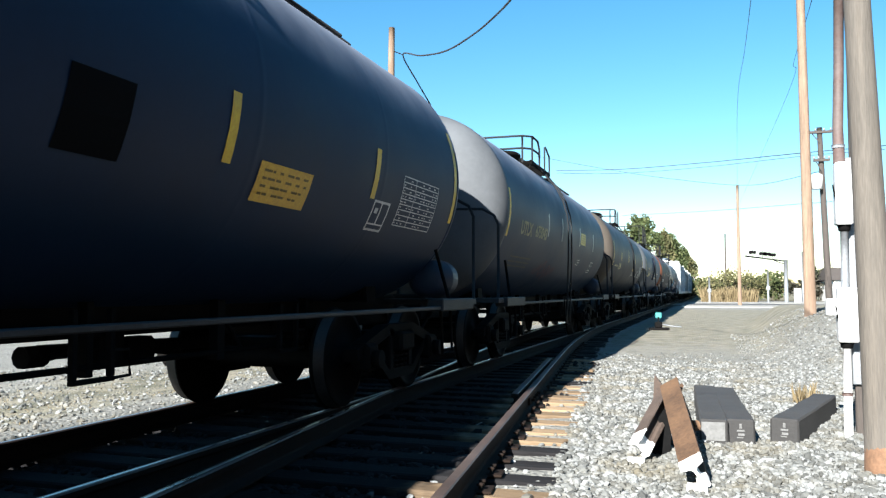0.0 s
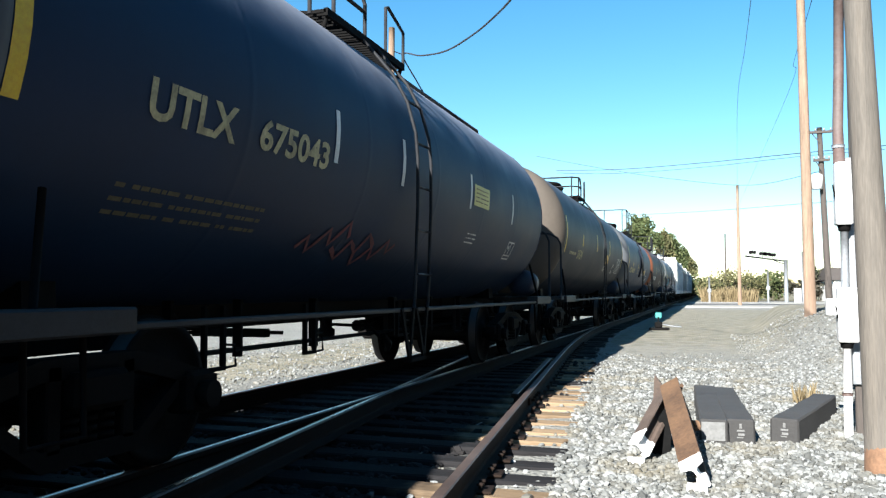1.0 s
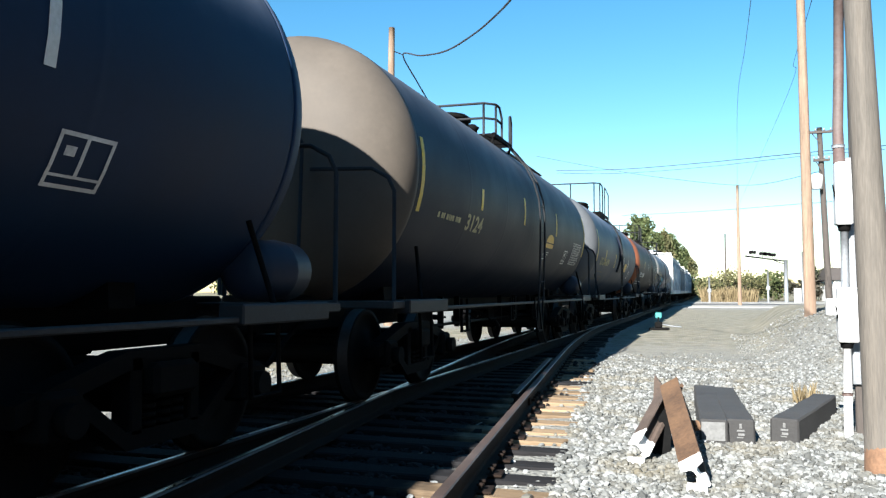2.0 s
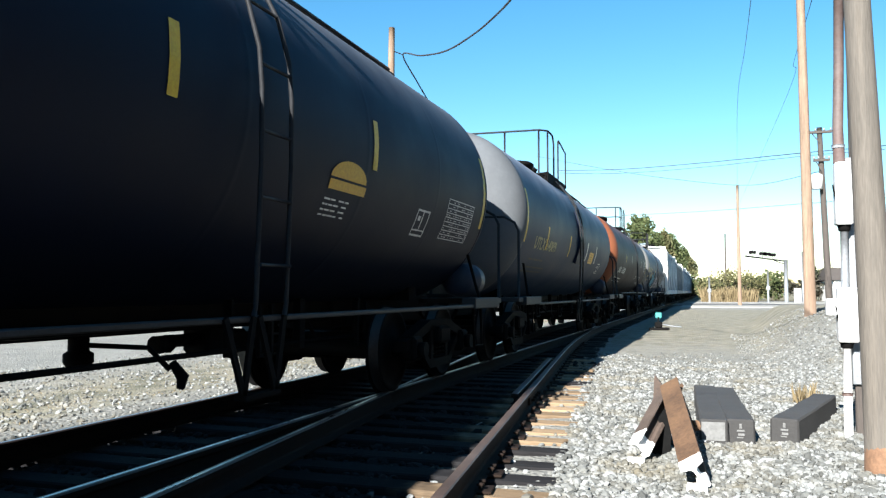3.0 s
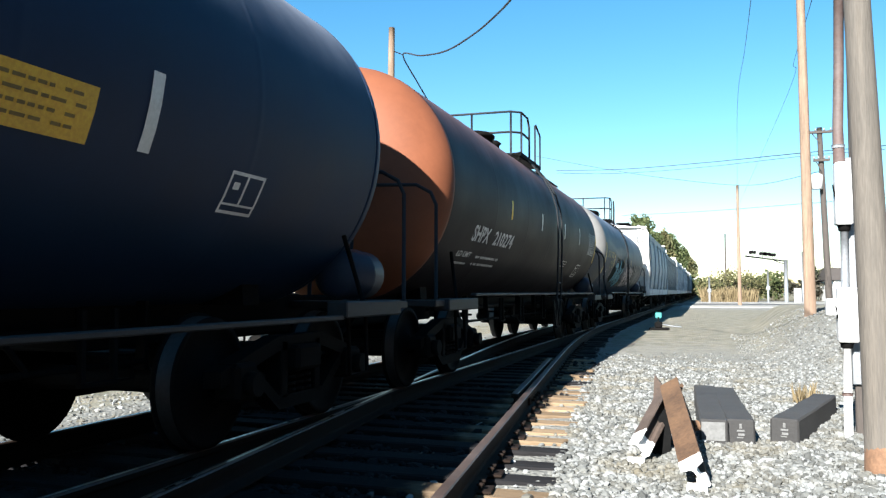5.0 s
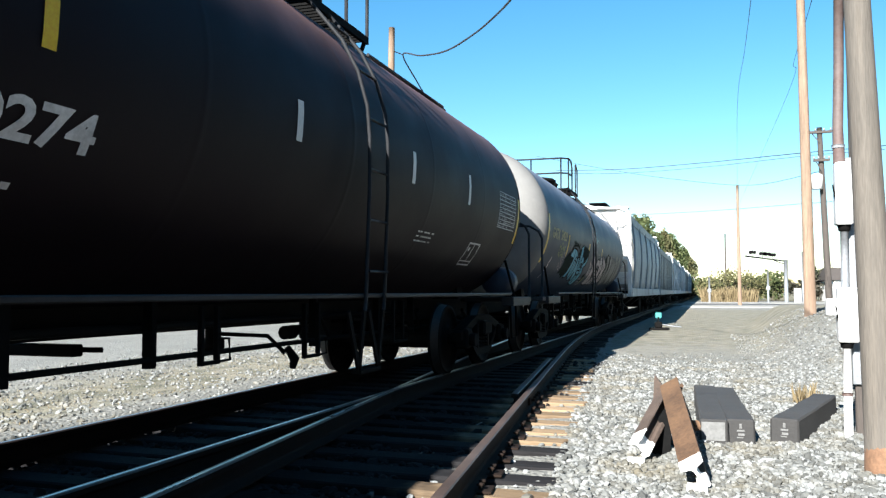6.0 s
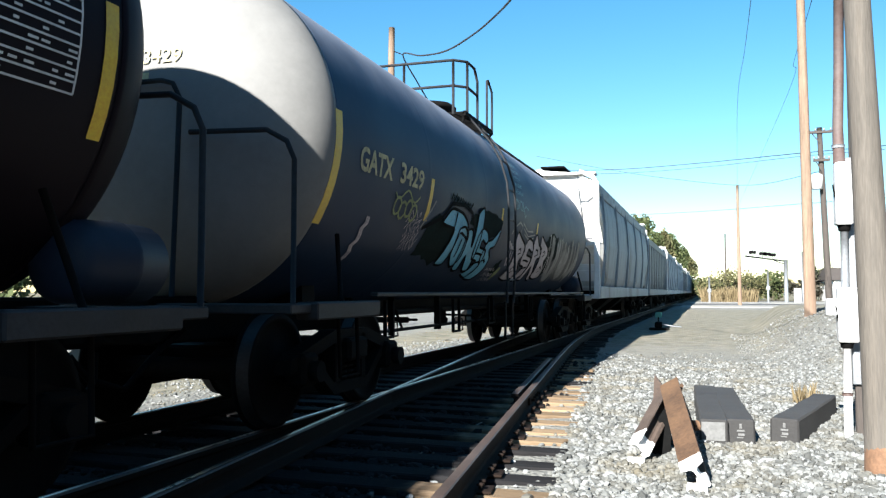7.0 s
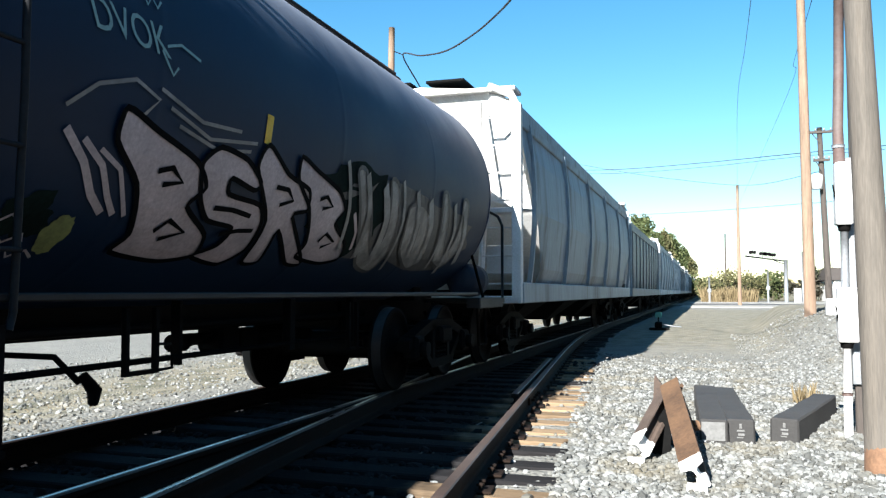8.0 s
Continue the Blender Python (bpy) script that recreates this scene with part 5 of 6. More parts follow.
def hoppers():
    light = mat("weathered_pale_blue_grey_paint", (0.215, 0.27, 0.315), 0.6, vary=0.3, scale=0.9, fine=14, bump=0.06, stain=(0.075, 0.075, 0.078), stain_amount=0.9, stain_scale=0.9, stretch=(1, 1.5, 0.22))
    white = mat("chalky_white_paint", (0.6, 0.595, 0.58), 0.65, vary=0.12, scale=1.5, bump=0.05, stain=(0.35, 0.3, 0.25), stain_amount=0.5)
    dark = mat("weathered_dark_grey_paint", (0.13, 0.15, 0.16), 0.6, vary=0.25, scale=0.9, bump=0.06, stain=(0.06, 0.05, 0.045), stretch=(1, 1.6, 0.35))
    g = hopper_car(17.0, light, white, "pale blue grey covered hopper car with stained sides", 5, 0.1)
    CARS.append((g, 82.6 + 8.5))
    hd = hopper_car(17.0, dark, light, "dark grey covered hopper car with weathered sides", 9, 0.0, True, 3.62)
    CARS.append((hd, 100.5 + 8.5))
    y = 118.4
    for k in range(16):
        src = (g, hd)[(0, 0, 1, 0, 1, 1, 0, 1)[k % 8]]
        c = copy_thing(src, pose(0, 0, 0))
        CARS.append((c, y + 8.5))
        y += 17.9


for build in (car_a, car_b, car_c, car_d, car_e, car_f, hoppers):
    build()


# ---------------------------------------------------------------- beside the track
M["pole_grey"] = mat("weathered_grey_pole", (0.088, 0.077, 0.064), 0.9, vary=0.25, scale=5, fine=30, bump=0.5, stain=(0.084, 0.069, 0.054), stretch=(3, 3, 0.25))
M["pole_tan"] = mat("tan_pole_wood", (0.186, 0.1271, 0.0868), 0.9, vary=0.4, scale=5, fine=30, bump=0.6, stain=(0.075, 0.042, 0.026), stretch=(3, 3, 0.2))
M["pole_dark"] = mat("dark_pole_wood", (0.051, 0.042, 0.036), 0.9, vary=0.25, scale=5, bump=0.4, stretch=(3, 3, 0.3))
M["pole_butt"] = mat("clay_stained_pole_butt", (0.15, 0.081, 0.045), 0.95, vary=0.25, scale=6, bump=0.6)
M["enamel"] = mat("white_box_enamel", (0.6, 0.6, 0.585), 0.45, vary=0.06, scale=4, bump=0.03, stain=(0.5, 0.48, 0.44), stain_amount=0.4)
M["galv"] = mat("galvanised_conduit", (0.182, 0.1925, 0.203), 0.5, 0.2, vary=0.15, bump=0.05)
M["rust_pipe"] = mat("brown_painted_conduit", (0.0715, 0.0455, 0.039), 0.7, vary=0.25, stain=(0.13, 0.117, 0.1105))
M["cable"] = mat("black_cable", (0.015, 0.015, 0.016), 0.7, vary=0.1, bump=0)
M["timber"] = mat("charcoal_composite_timber", (0.0225, 0.0214, 0.0206), 0.8, vary=0.25, scale=4, fine=40, bump=0.3, stain=(0.0375, 0.0338, 0.03))
M["faded_mark"] = mat("faded_pale_mark", (0.115, 0.115, 0.112), 0.8, vary=0.3, scale=12, bump=0.02, stain=(0.05, 0.05, 0.05))
M["rust"] = mat("orange_brown_rust", (0.0868, 0.0465, 0.0236), 0.9, 0.1, vary=0.35, scale=5, fine=40, bump=0.3, stain=(0.1116, 0.062, 0.0279))
M["rust_grey"] = mat("grey_brown_rust", (0.062, 0.0434, 0.0341), 0.9, 0.1, vary=0.3, scale=5, fine=40, bump=0.3, stain=(0.0806, 0.0496, 0.031))
M["white_paint"] = mat("chipped_white_paint", (0.78, 0.77, 0.74), 0.6, vary=0.06, bump=0.08)
M["teal"] = mat("teal_target_paint", (0.028, 0.16, 0.152), 0.5, vary=0.15)


def pole(name, base, top, r0, r1, material, label, butt=False):
    p = thing(name, pose(*base), label, "utility pole")
    b, t = Vector((0, 0, 0)), Vector(top) - Vector(base)
    bm = bmesh.new()
    n = 14
    pts = [b + t * k / n + Vector((0.01 * noise.noise(Vector((k, 1, 2))), 0.01 * noise.noise(Vector((k, 5, 2))), 0)) for k in range(n + 1)]
    pts[0] = Vector((0, 0, -0.25))
    tube(bm, pts, [r0 + (r1 - r0) * k / n for k in range(n + 1)], 18)
    part("shaft", bm, material, p)
    if butt:
        bm = bmesh.new()
        lathe(bm, [(-0.2, r0 + 0.01), (0.0, r0 + 0.012), (0.16, r0 + 0.006), (0.2, r0 - 0.01)], 18, "z")
        for v in bm.verts:
            v.co.z += 0.03 * noise.noise(v.co * 12) if v.co.z > 0.1 else 0
        part("clay_butt", bm, M["pole_butt"], p, "reddish clay on the foot of the pole")
    return p


def curve_wire(name, pts, r, label, sag=0.0):
    bm = bmesh.new()
    fine = []
    P = [Vector(p) for p in pts]
    for i in range(len(P) - 1):
        p0, p1, p2, p3 = P[max(i - 1, 0)], P[i], P[i + 1], P[min(i + 2, len(P) - 1)]
        for k in range(6):
            t = k / 6
            fine.append(0.5 * ((2 * p1) + (p2 - p0) * t + (2 * p0 - 5 * p1 + 4 * p2 - p3) * t * t + (3 * p1 - p0 - 3 * p2 + p3) * t ** 3))
    fine.append(P[-1])
    tube(bm, fine, r, 6)
    me = bpy.data.meshes.new(name)
    bm.to_mesh(me)
    bm.free()
    me.materials.append(M["cable"])
    return tagged(new(name, me), label, "cable")


def poles_and_wires():
    pole("utility_pole", (1.165, 6.5, 0), (0.93, 6.5, 8.0), 0.122, 0.045, M["pole_grey"], "weathered grey wooden utility pole beside the ballast", True)
    pole("utility_pole", (2.285, 21.0, 0.62), (2.20, 21.0, 11.0), 0.135, 0.08, M["pole_tan"], "tan wooden utility pole standing on the gravel heap")
    p = pole("utility_pole", (5.75, 44.6, 0), (5.38, 44.0, 9.4), 0.17, 0.12, M["pole_dark"], "dark wooden utility pole with crossarms")
    for z, w, x in ((9.15, 0.55, -0.36), (7.75, 0.38, -0.31)):
        bm = bmesh.new()
        box(bm, x - w, x + w, -0.75, -0.63, z - 0.06, z + 0.06, 0.01)
        tube(bm, [(x - w * 0.7, -0.68, z), (x, -0.68, z - 0.55)], 0.025, 6)
        part("crossarm", bm, M["pole_dark"], p)
        for k in (-0.9, -0.35, 0.35, 0.9):
            bm = bmesh.new()
            lathe(bm, [(z + 0.06, 0.03), (z + 0.1, 0.05), (z + 0.18, 0.045), (z + 0.2, 0.02)], 8, "z", (x + w * k, -0.69, 0))
            part("insulator", bm, M["galv"], p)
    bm = bmesh.new()
    lathe(bm, [(6.3, 0.1), (6.32, 0.26), (7.0, 0.27), (7.05, 0.2), (7.1, 0.06)], 16, "z", (-0.55, -0.75, 0))
    part("transformer", bm, M["enamel"], p, "pale round transformer")
    pole("utility_pole", (2.77, 79.4, 0), (2.72, 79.4, 11.0), 0.17, 0.12, M["pole_tan"], "distant brown utility pole beyond the crossing")
    pole("utility_pole", (2.36, 119.8, 0), (2.4, 119.8, 9.3), 0.14, 0.09, M["pole_dark"], "thin distant utility pole among the bushes")
    pole("utility_pole", (-12.7, 31.9, -0.1), (-12.58, 31.9, 12.45), 0.2, 0.13, M["pole_tan"], "reddish wooden pole behind the train")
    curve_wire("overhead_cable", [(-11.91, 35.06, 9.79), (-12.09, 33.71, 10.55), (-12.23, 32.31, 11.38), (-10.87, 30.78, 10.79), (-9.01, 28.31, 10.12), (-6.94, 24.77, 9.48),
                                  (-5.51, 22.02, 9.06), (-4.66, 20.15, 8.76), (-3.43, 17.29, 8.36), (0.9, 6.6, 7.7)], 0.032, "thick black cable sagging over the train")
    curve_wire("cable_stub", [(-12.23, 32.31, 11.38), (-12.62, 31.95, 11.5)], 0.02, "short black cable tie at the pole")
    for pts, r in ((((-11.96, 68.21, 11.48), (-6.28, 65.0, 10.86), (0.05, 59.33, 10.23), (5.03, 51.13, 9.27), (8.44, 44.65, 8.44)), 0.022),
                   (((-11.96, 68.6, 11.3), (-6.28, 65.4, 10.6), (0.05, 59.7, 9.98), (5.03, 51.4, 9.12), (8.44, 44.9, 8.3)), 0.014),
                   (((-13.54, 67.72, 12.69), (-6.71, 60.98, 10.26), (-1.74, 55.49, 8.61), (2.57, 51.55, 7.58), (5.5, 44.3, 7.28)), 0.014),
                   (((-8.67, 89.21, 9.43), (-0.01, 79.65, 8.76), (7.14, 69.29, 8.14), (11.0, 58.67, 7.32)), 0.018),
                   (((1.02, 18.88, 7.78), (1.39, 30.79, 9.87), (1.76, 48.86, 11.72), (2.72, 79.4, 10.95)), 0.008),
                   (((2.48, 20.71, 8.26), (3.38, 34.67, 10.34), (4.14, 50.79, 11.64), (2.4, 119.8, 9.2)), 0.008)):
        curve_wire("overhead_wire", pts, r, "thin dark overhead wire")


poles_and_wires()


def service_post():
    """Electric service beside the near pole: two white boxes, conduits, backing board."""
    e = thing("electric_service", pose(1.17, 8.2, 0), "white electric service boxes and conduits on a grey board", "meter box")
    bm = bmesh.new()
    box(bm, 0.06, 0.17, 0.08, 0.12, 0.42, 2.5, 0.008)
    for v in bm.verts:
        v.co.x -= 0.015 * (v.co.z - 1.2)
    part("backing_board", bm, M["galv"], e, "grey weathered backing board")
    bm = bmesh.new()
    box(bm, 0.10, 0.19, 0.12, 0.2, -0.2, 4.2, 0.01)
    part("support_post", bm, M["pole_dark"], e)
    for z0, z1, x0, x1, nm in ((1.87, 2.44, -0.055, 0.085, "upper_box"), (0.81, 1.30, -0.055, 0.115, "lower_box")):
        bm = bmesh.new()
        box(bm, x0, x1, -0.09, 0.08, z0, z1, 0.012)
        b = part(nm, bm, M["enamel"], e)
        bm = bmesh.new()
        box(bm, x0 + 0.012, x1 - 0.012, -0.102, -0.088, z0 + 0.03, z1 - 0.03, 0.006)
        part("cover", bm, M["enamel"], b)
        bm = bmesh.new()
        tube(bm, [(x0 - 0.004, -0.06, (z0 + z1) / 2 - 0.03), (x0 - 0.02, -0.07, (z0 + z1) / 2 + 0.08)], 0.008, 6)
        part("latch", bm, M["steel_dark"], b)
        bm = bmesh.new()
        lathe(bm, [(z0 - 0.06, 0.036), (z0 - 0.05, 0.05), (z0 - 0.02, 0.055), (z0, 0.06)], 14, "z", (0.02, 0, 0))
        part("conduit_hub", bm, M["steel_dark"], e)
    bm = bmesh.new()
    box(bm, -0.15, -0.05, -0.07, 0.05, 1.05, 1.2, 0.01)
    part("meter_arm", bm, M["enamel"], e)
    for z0, z1, r, m in ((1.3, 1.83, 0.034, "galv"), (-0.1, 0.78, 0.037, "white_paint")):
        bm = bmesh.new()
        tube(bm, [(0.015, 0, z0), (0.02, 0, z1)], r, 14)
        part("conduit", bm, M[m], e)
    bm = bmesh.new()
    tube(bm, [(0.015, 0, 0.33), (0.015, 0, 0.36)], 0.045, 14)
    part("pipe_clamp", bm, M["rust_pipe"], e)
    bm = bmesh.new()
    tube(bm, [(-0.005, 0.02, 2.44), (-0.01, 0.02, 2.75), (0.01, 0.02, 3.3), (0.03, 0.02, 4.2)], [0.052, 0.046, 0.044, 0.044], 14)
    part("riser", bm, M["rust_pipe"], e, "brown riser conduit")
    bm = bmesh.new()
    tube(bm, [(-0.01, 0.02, 2.58), (-0.01, 0.02, 2.61)], 0.056, 14)
    part("riser_collar", bm, M["galv"], e)
    return e


service_post()


def timbers():
    for (ax, ay), (bx, by), tilt, lab in (((0.03, 7.35), (-0.06, 10.0), 0, "charcoal timber lying on the gravel with a pale end plate"),
                                          ((0.245, 7.42), (0.14, 9.85), 1, "charcoal timber lying on the gravel beside another"),
                                          ((0.60, 7.58), (1.15, 9.50), -1, "charcoal timber lying on the gravel near the service post")):
        d = Vector((bx - ax, by - ay, 0))
        t = thing("timber", pose(ax, ay, 0.0, 0, 0, math.degrees(math.atan2(-d.x, d.y))), lab, "timber", "spare timbers")
        L = d.length
        bm = bmesh.new()
        box(bm, -0.115, 0.115, 0, L, -0.03, 0.185, 0.014)
        bmesh.ops.subdivide_edges(bm, edges=[e for e in bm.edges if e.calc_length() > 1], cuts=6)
        for v in bm.verts:
            v.co += Vector((noise.noise(v.co * 3), 0, noise.noise(v.co * 3 + Vector((9, 0, 0))))) * 0.008
        part("beam", bm, M["timber"], t)
        bm = bmesh.new()
        if tilt == 0:
            box(bm, -0.1, 0.09, -0.008, 0.002, 0.01, 0.165)
            part("end_plate", bm, M["faded_mark"], t, "pale stamped end plate")
        else:
            for z0, z1, x0, x1 in ((0.11, 0.15, -0.01, 0.01), (0.085, 0.1, -0.03, 0.03), (0.05, 0.07, -0.02, 0.03), (0.03, 0.04, -0.03, 0.02)):
                box(bm, x0, x1, -0.004, 0.002, z0, z1)
            part("stencil_mark", bm, M["faded_mark"], t)


timbers()


def wheel_stop():
    """A pair of bent rail pieces, propped into a peak, with white painted feet."""
    e = thing("wheel_stop", pose(0, 0, 0), "rusty rail wheel stop with white painted ends", "wheel stop")

    def piece(a, b, roll, rust, white=0.16, sc=1.0):
        a, b = Vector(a), Vector(b)
        L = (b - a).length
        bm = bmesh.new()
        rows = []
        for y in (0, white, white + 0.01, L * 0.5, L):
            rows.append([bm.verts.new((u * sc, y, (w + 0.09) * sc)) for u, w in RAIL_PROFILE])
        n = len(RAIL_PROFILE)
        for j, (p, q) in enumerate(zip(rows, rows[1:])):
            for i in range(n):
                f = bm.faces.new((p[i], p[(i + 1) % n], q[(i + 1) % n], q[i]))
                f.material_index = 1 if j == 0 else 0
        f = bm.faces.new(rows[0])
        f.material_index = 1
        bm.faces.new(rows[-1][::-1])
        bmesh.ops.recalc_face_normals(bm, faces=bm.faces)
        o = part("rail_piece", bm, [rust, M["white_paint"]], e)
        q = (b - a).to_track_quat("Y", "Z").to_matrix().to_4x4()
        o.matrix_basis = Matrix.Translation(a) @ q @ pose(0, 0, 0, 0, roll, 0)
    piece((-0.075, 5.66, 0.06), (-0.275, 7.06, 0.45), 148, M["rust"], 0.11, 1.05)
    piece((-0.50, 6.40, 0.08), (-0.30, 7.06, 0.44), 150, M["rust_grey"], 0.13, 0.85)
    # torn flanges that stand up behind the peak
    for outline, y, m in (([(-0.57, -0.02), (-0.52, 0.20), (-0.46, 0.33), (-0.445, 0.56), (-0.405, 0.50), (-0.335, 0.41), (-0.36, 0.33), (-0.44, 0.24), (-0.49, -0.02)], 7.26, M["rust_grey"]),
                          ([(-0.30, 0.30), (-0.27, 0.43), (-0.225, 0.50), (-0.205, 0.48), (-0.225, 0.42), (-0.165, 0.27), (-0.135, 0.17), (-0.09, -0.02), (-0.19, -0.02), (-0.20, 0.12)], 7.20, M["rust"])):
        bm = bmesh.new()
        extrude_xz(bm, outline, y, y + 0.035)
        part("torn_flange", bm, m, e, "torn rusty flange")
    # dark plate put in for the shade under the shorter leg
    bm = bmesh.new()
    extrude_xz(bm, [(-0.475, 0.14), (-0.33, 0.36), (-0.285, 0.30), (-0.30, -0.03), (-0.43, -0.03)], 6.72, 6.76)
    part("web_plate", bm, M["steel_dark"], e, "dark plate standing in for shade between the legs")
    bm = bmesh.new()
    tube(bm, [(-0.14, 7.12, 0.16), (-0.10, 7.15, 0.16)], 0.045, 10)
    part("bolt", bm, M["rust"], e)
    for x, y in ((-0.08, 5.62), (-0.53, 6.37)):
        bm = bmesh.new()
        box(bm, x - 0.07, x + 0.06, y - 0.03, y + 0.07, -0.03, 0.012, 0.004)
        part("foot_plate", bm, M["white_paint"], e)


wheel_stop()


def switch_stand():
    e = thing("switch_stand", pose(-1.60, 28.6, 0), "low switch stand with a teal target", "switch stand")
    bm = bmesh.new()
    box(bm, -0.3, 0.35, -0.25, 0.25, -0.05, 0.06, 0.01)
    box(bm, -0.12, 0.12, -0.12, 0.12, 0.06, 0.26, 0.03)
    part("base", bm, M["steel_dark"], e)
    bm = bmesh.new()
    tube(bm, [(0, 0, 0.26), (0, 0, 0.42)], 0.025, 8)
    part("spindle", bm, M["steel_dark"], e)
    bm = bmesh.new()
    box(bm, -0.11, 0.11, -0.015, 0.015, 0.38, 0.58, 0.03)
    part("target", bm, M["teal"], e, "teal painted target")
    bm = bmesh.new()
    tube(bm, [(0.1, 0, 0.18), (0.45, -0.1, 0.12), (0.75, -0.15, 0.1)], 0.02, 7)
    part("throw_lever", bm, M["galv"], e)


switch_stand()


def crossing_signal():
    e = thing("crossing_signal", pose(9.4, 111.5, 0), "cantilever crossing signal with paired dark lamps", "crossing signal")
    bm = bmesh.new()
    tube(bm, [(0, 0, -0.2), (0, 0, 5.3)], 0.24, 12)
    part("mast", bm, M["galv"], e, "pale metal mast")
    bm = bmesh.new()
    tube(bm, [(0.2, 0, 5.1), (-4.8, 0, 5.85)], 0.09, 8)
    tube(bm, [(0, 0, 4.7), (-1.4, 0, 5.25)], 0.05, 8)
    part("arm", bm, M["steel_dark"], e)
    for x in (-3.9, -2.7, -2.2, -1.55):
        bm = bmesh.new()
        z = 5.95 - 0.15 * (x + 4.0)
        box(bm, x - 0.28, x + 0.28, -0.06, 0.06, z + 0.22, z + 0.34, 0.02)
        for k in (-0.25, 0.25):
            tube(bm, [(x + k * 0.9, -0.1, z + 0.36), (x + k * 0.9, -0.3, z + 0.36)], 0.23, 12)
        tube(bm, [(x, 0, z - 0.1), (x, 0, z + 0.7)], 0.05, 6)
        part("lamp_pair", bm, M["steel_dark"], e)
    bm = bmesh.new()
    box(bm, 0.9, 1.7, -0.3, 0.3, -0.1, 1.7, 0.03)
    part("relay_box", bm, M["enamel"], e)
    for x, y, hgt, m in ((0.17, 95, 2.9, "galv"), (6.5, 99.7, 3.6, "galv"), (11.1, 109, 6.2, "galv")):
        q = thing("marker_post", pose(x, y, 0), "slim pale post beside the street crossing", "post")
        bm = bmesh.new()
        tube(bm, [(0, 0, -0.2), (0, 0, hgt)], 0.11, 10)
        part("stem", bm, M[m], q)
        bm = bmesh.new()
        box(bm, -0.2, 0.2, -0.16, -0.1, hgt * 0.42, hgt * 0.42 + 0.4, 0.02)
        part("plate", bm, M[m], q)


crossing_signal()


# ---------------------------------------------------------------- trees, bushes, grass
M["bark"] = mat("rough_bark", (0.06, 0.045, 0.033), 0.95, vary=0.3, scale=6, bump=0.6)
M["leaf"] = island_mat("green_leaves", (0.036, 0.054, 0.018), (0.114, 0.132, 0.054), 0.7)
M["leaf_olive"] = island_mat("dusty_olive_leaves", (0.066, 0.075, 0.03), (0.168, 0.15, 0.072), 0.8)
M["leaf_dark"] = island_mat("dark_leaves", (0.03, 0.036, 0.024), (0.078, 0.066, 0.048), 0.8)
M["dry"] = island_mat("dry_grass_blades", (0.132, 0.099, 0.051), (0.252, 0.198, 0.114), 0.9)


def leaf_cloud(lobes, count, size, seed):
    rng = np.random.default_rng(seed)
    verts, faces = [], []
    wts = np.array([l[3] * l[4] for l in lobes])
    pick = rng.choice(len(lobes), count, p=wts / wts.sum())
    for i, k in enumerate(pick):
        cx, cy, cz, r, rz = lobes[k]
        d = rng.normal(size=3)
        d /= np.linalg.norm(d)
        rad = rng.random() ** 0.4 * (1 + 0.25 * math.sin(5 * d[0] + 3 * d[2] + k))
        p = np.array((cx, cy, cz)) + d * rad * np.array((r, r, rz))
        a, b = rng.normal(size=3), rng.normal(size=3)
        a /= np.linalg.norm(a)
        b -= a * (a @ b)
        b /= np.linalg.norm(b)
        s = size * rng.uniform(0.6, 1.5)
        n = len(verts)
        verts += [p - a * s, p + b * s * 0.5, p + a * s, p - b * s * 0.5]
        faces.append((n, n + 1, n + 2, n + 3))
    return [tuple(v) for v in verts], faces


def tree(name, x, y, height, spread_r, seed, material="leaf", count=4200, leaf=0.22, category="tree", label="leafy green tree beyond the train"):
    rng = random.Random(seed)
    t = thing(name, pose(x, y, 0), label, category)
    bm = bmesh.new()
    trunk_h = height * 0.45
    tube(bm, [(0, 0, -0.3), (0.05, 0, trunk_h * 0.5), (0.0, 0.1, trunk_h), (0.1, 0.1, height * 0.8)], [height * 0.025, height * 0.02, height * 0.015, height * 0.004], 9)
    lobes = []
    for k in range(9):
        a = rng.uniform(0, 6.28)
        z = height * rng.uniform(0.38, 0.86)
        q = spread_r * rng.uniform(0.25, 0.75) * (1.15 - z / height * 0.6)
        px, py_ = q * math.cos(a), q * math.sin(a)
        tube(bm, [(0, 0.05, z * 0.6), (px * 0.5, py_ * 0.5, z * 0.85), (px, py_, z)], [height * 0.011, height * 0.007, 0.02], 6)
        lobes.append((px, py_, z, spread_r * rng.uniform(0.32, 0.55), height * rng.uniform(0.10, 0.17)))
    lobes.append((0, 0, height * 0.86, spread_r * 0.4, height * 0.13))
    part("trunk", bm, M["bark"], t)
    v, f = leaf_cloud(lobes, count, leaf, seed)
    me = bpy.data.meshes.new("crown")
    me.from_pydata(v, [], f)
    me.materials.append(M[material])
    c = new("crown", me)
    c.parent = t


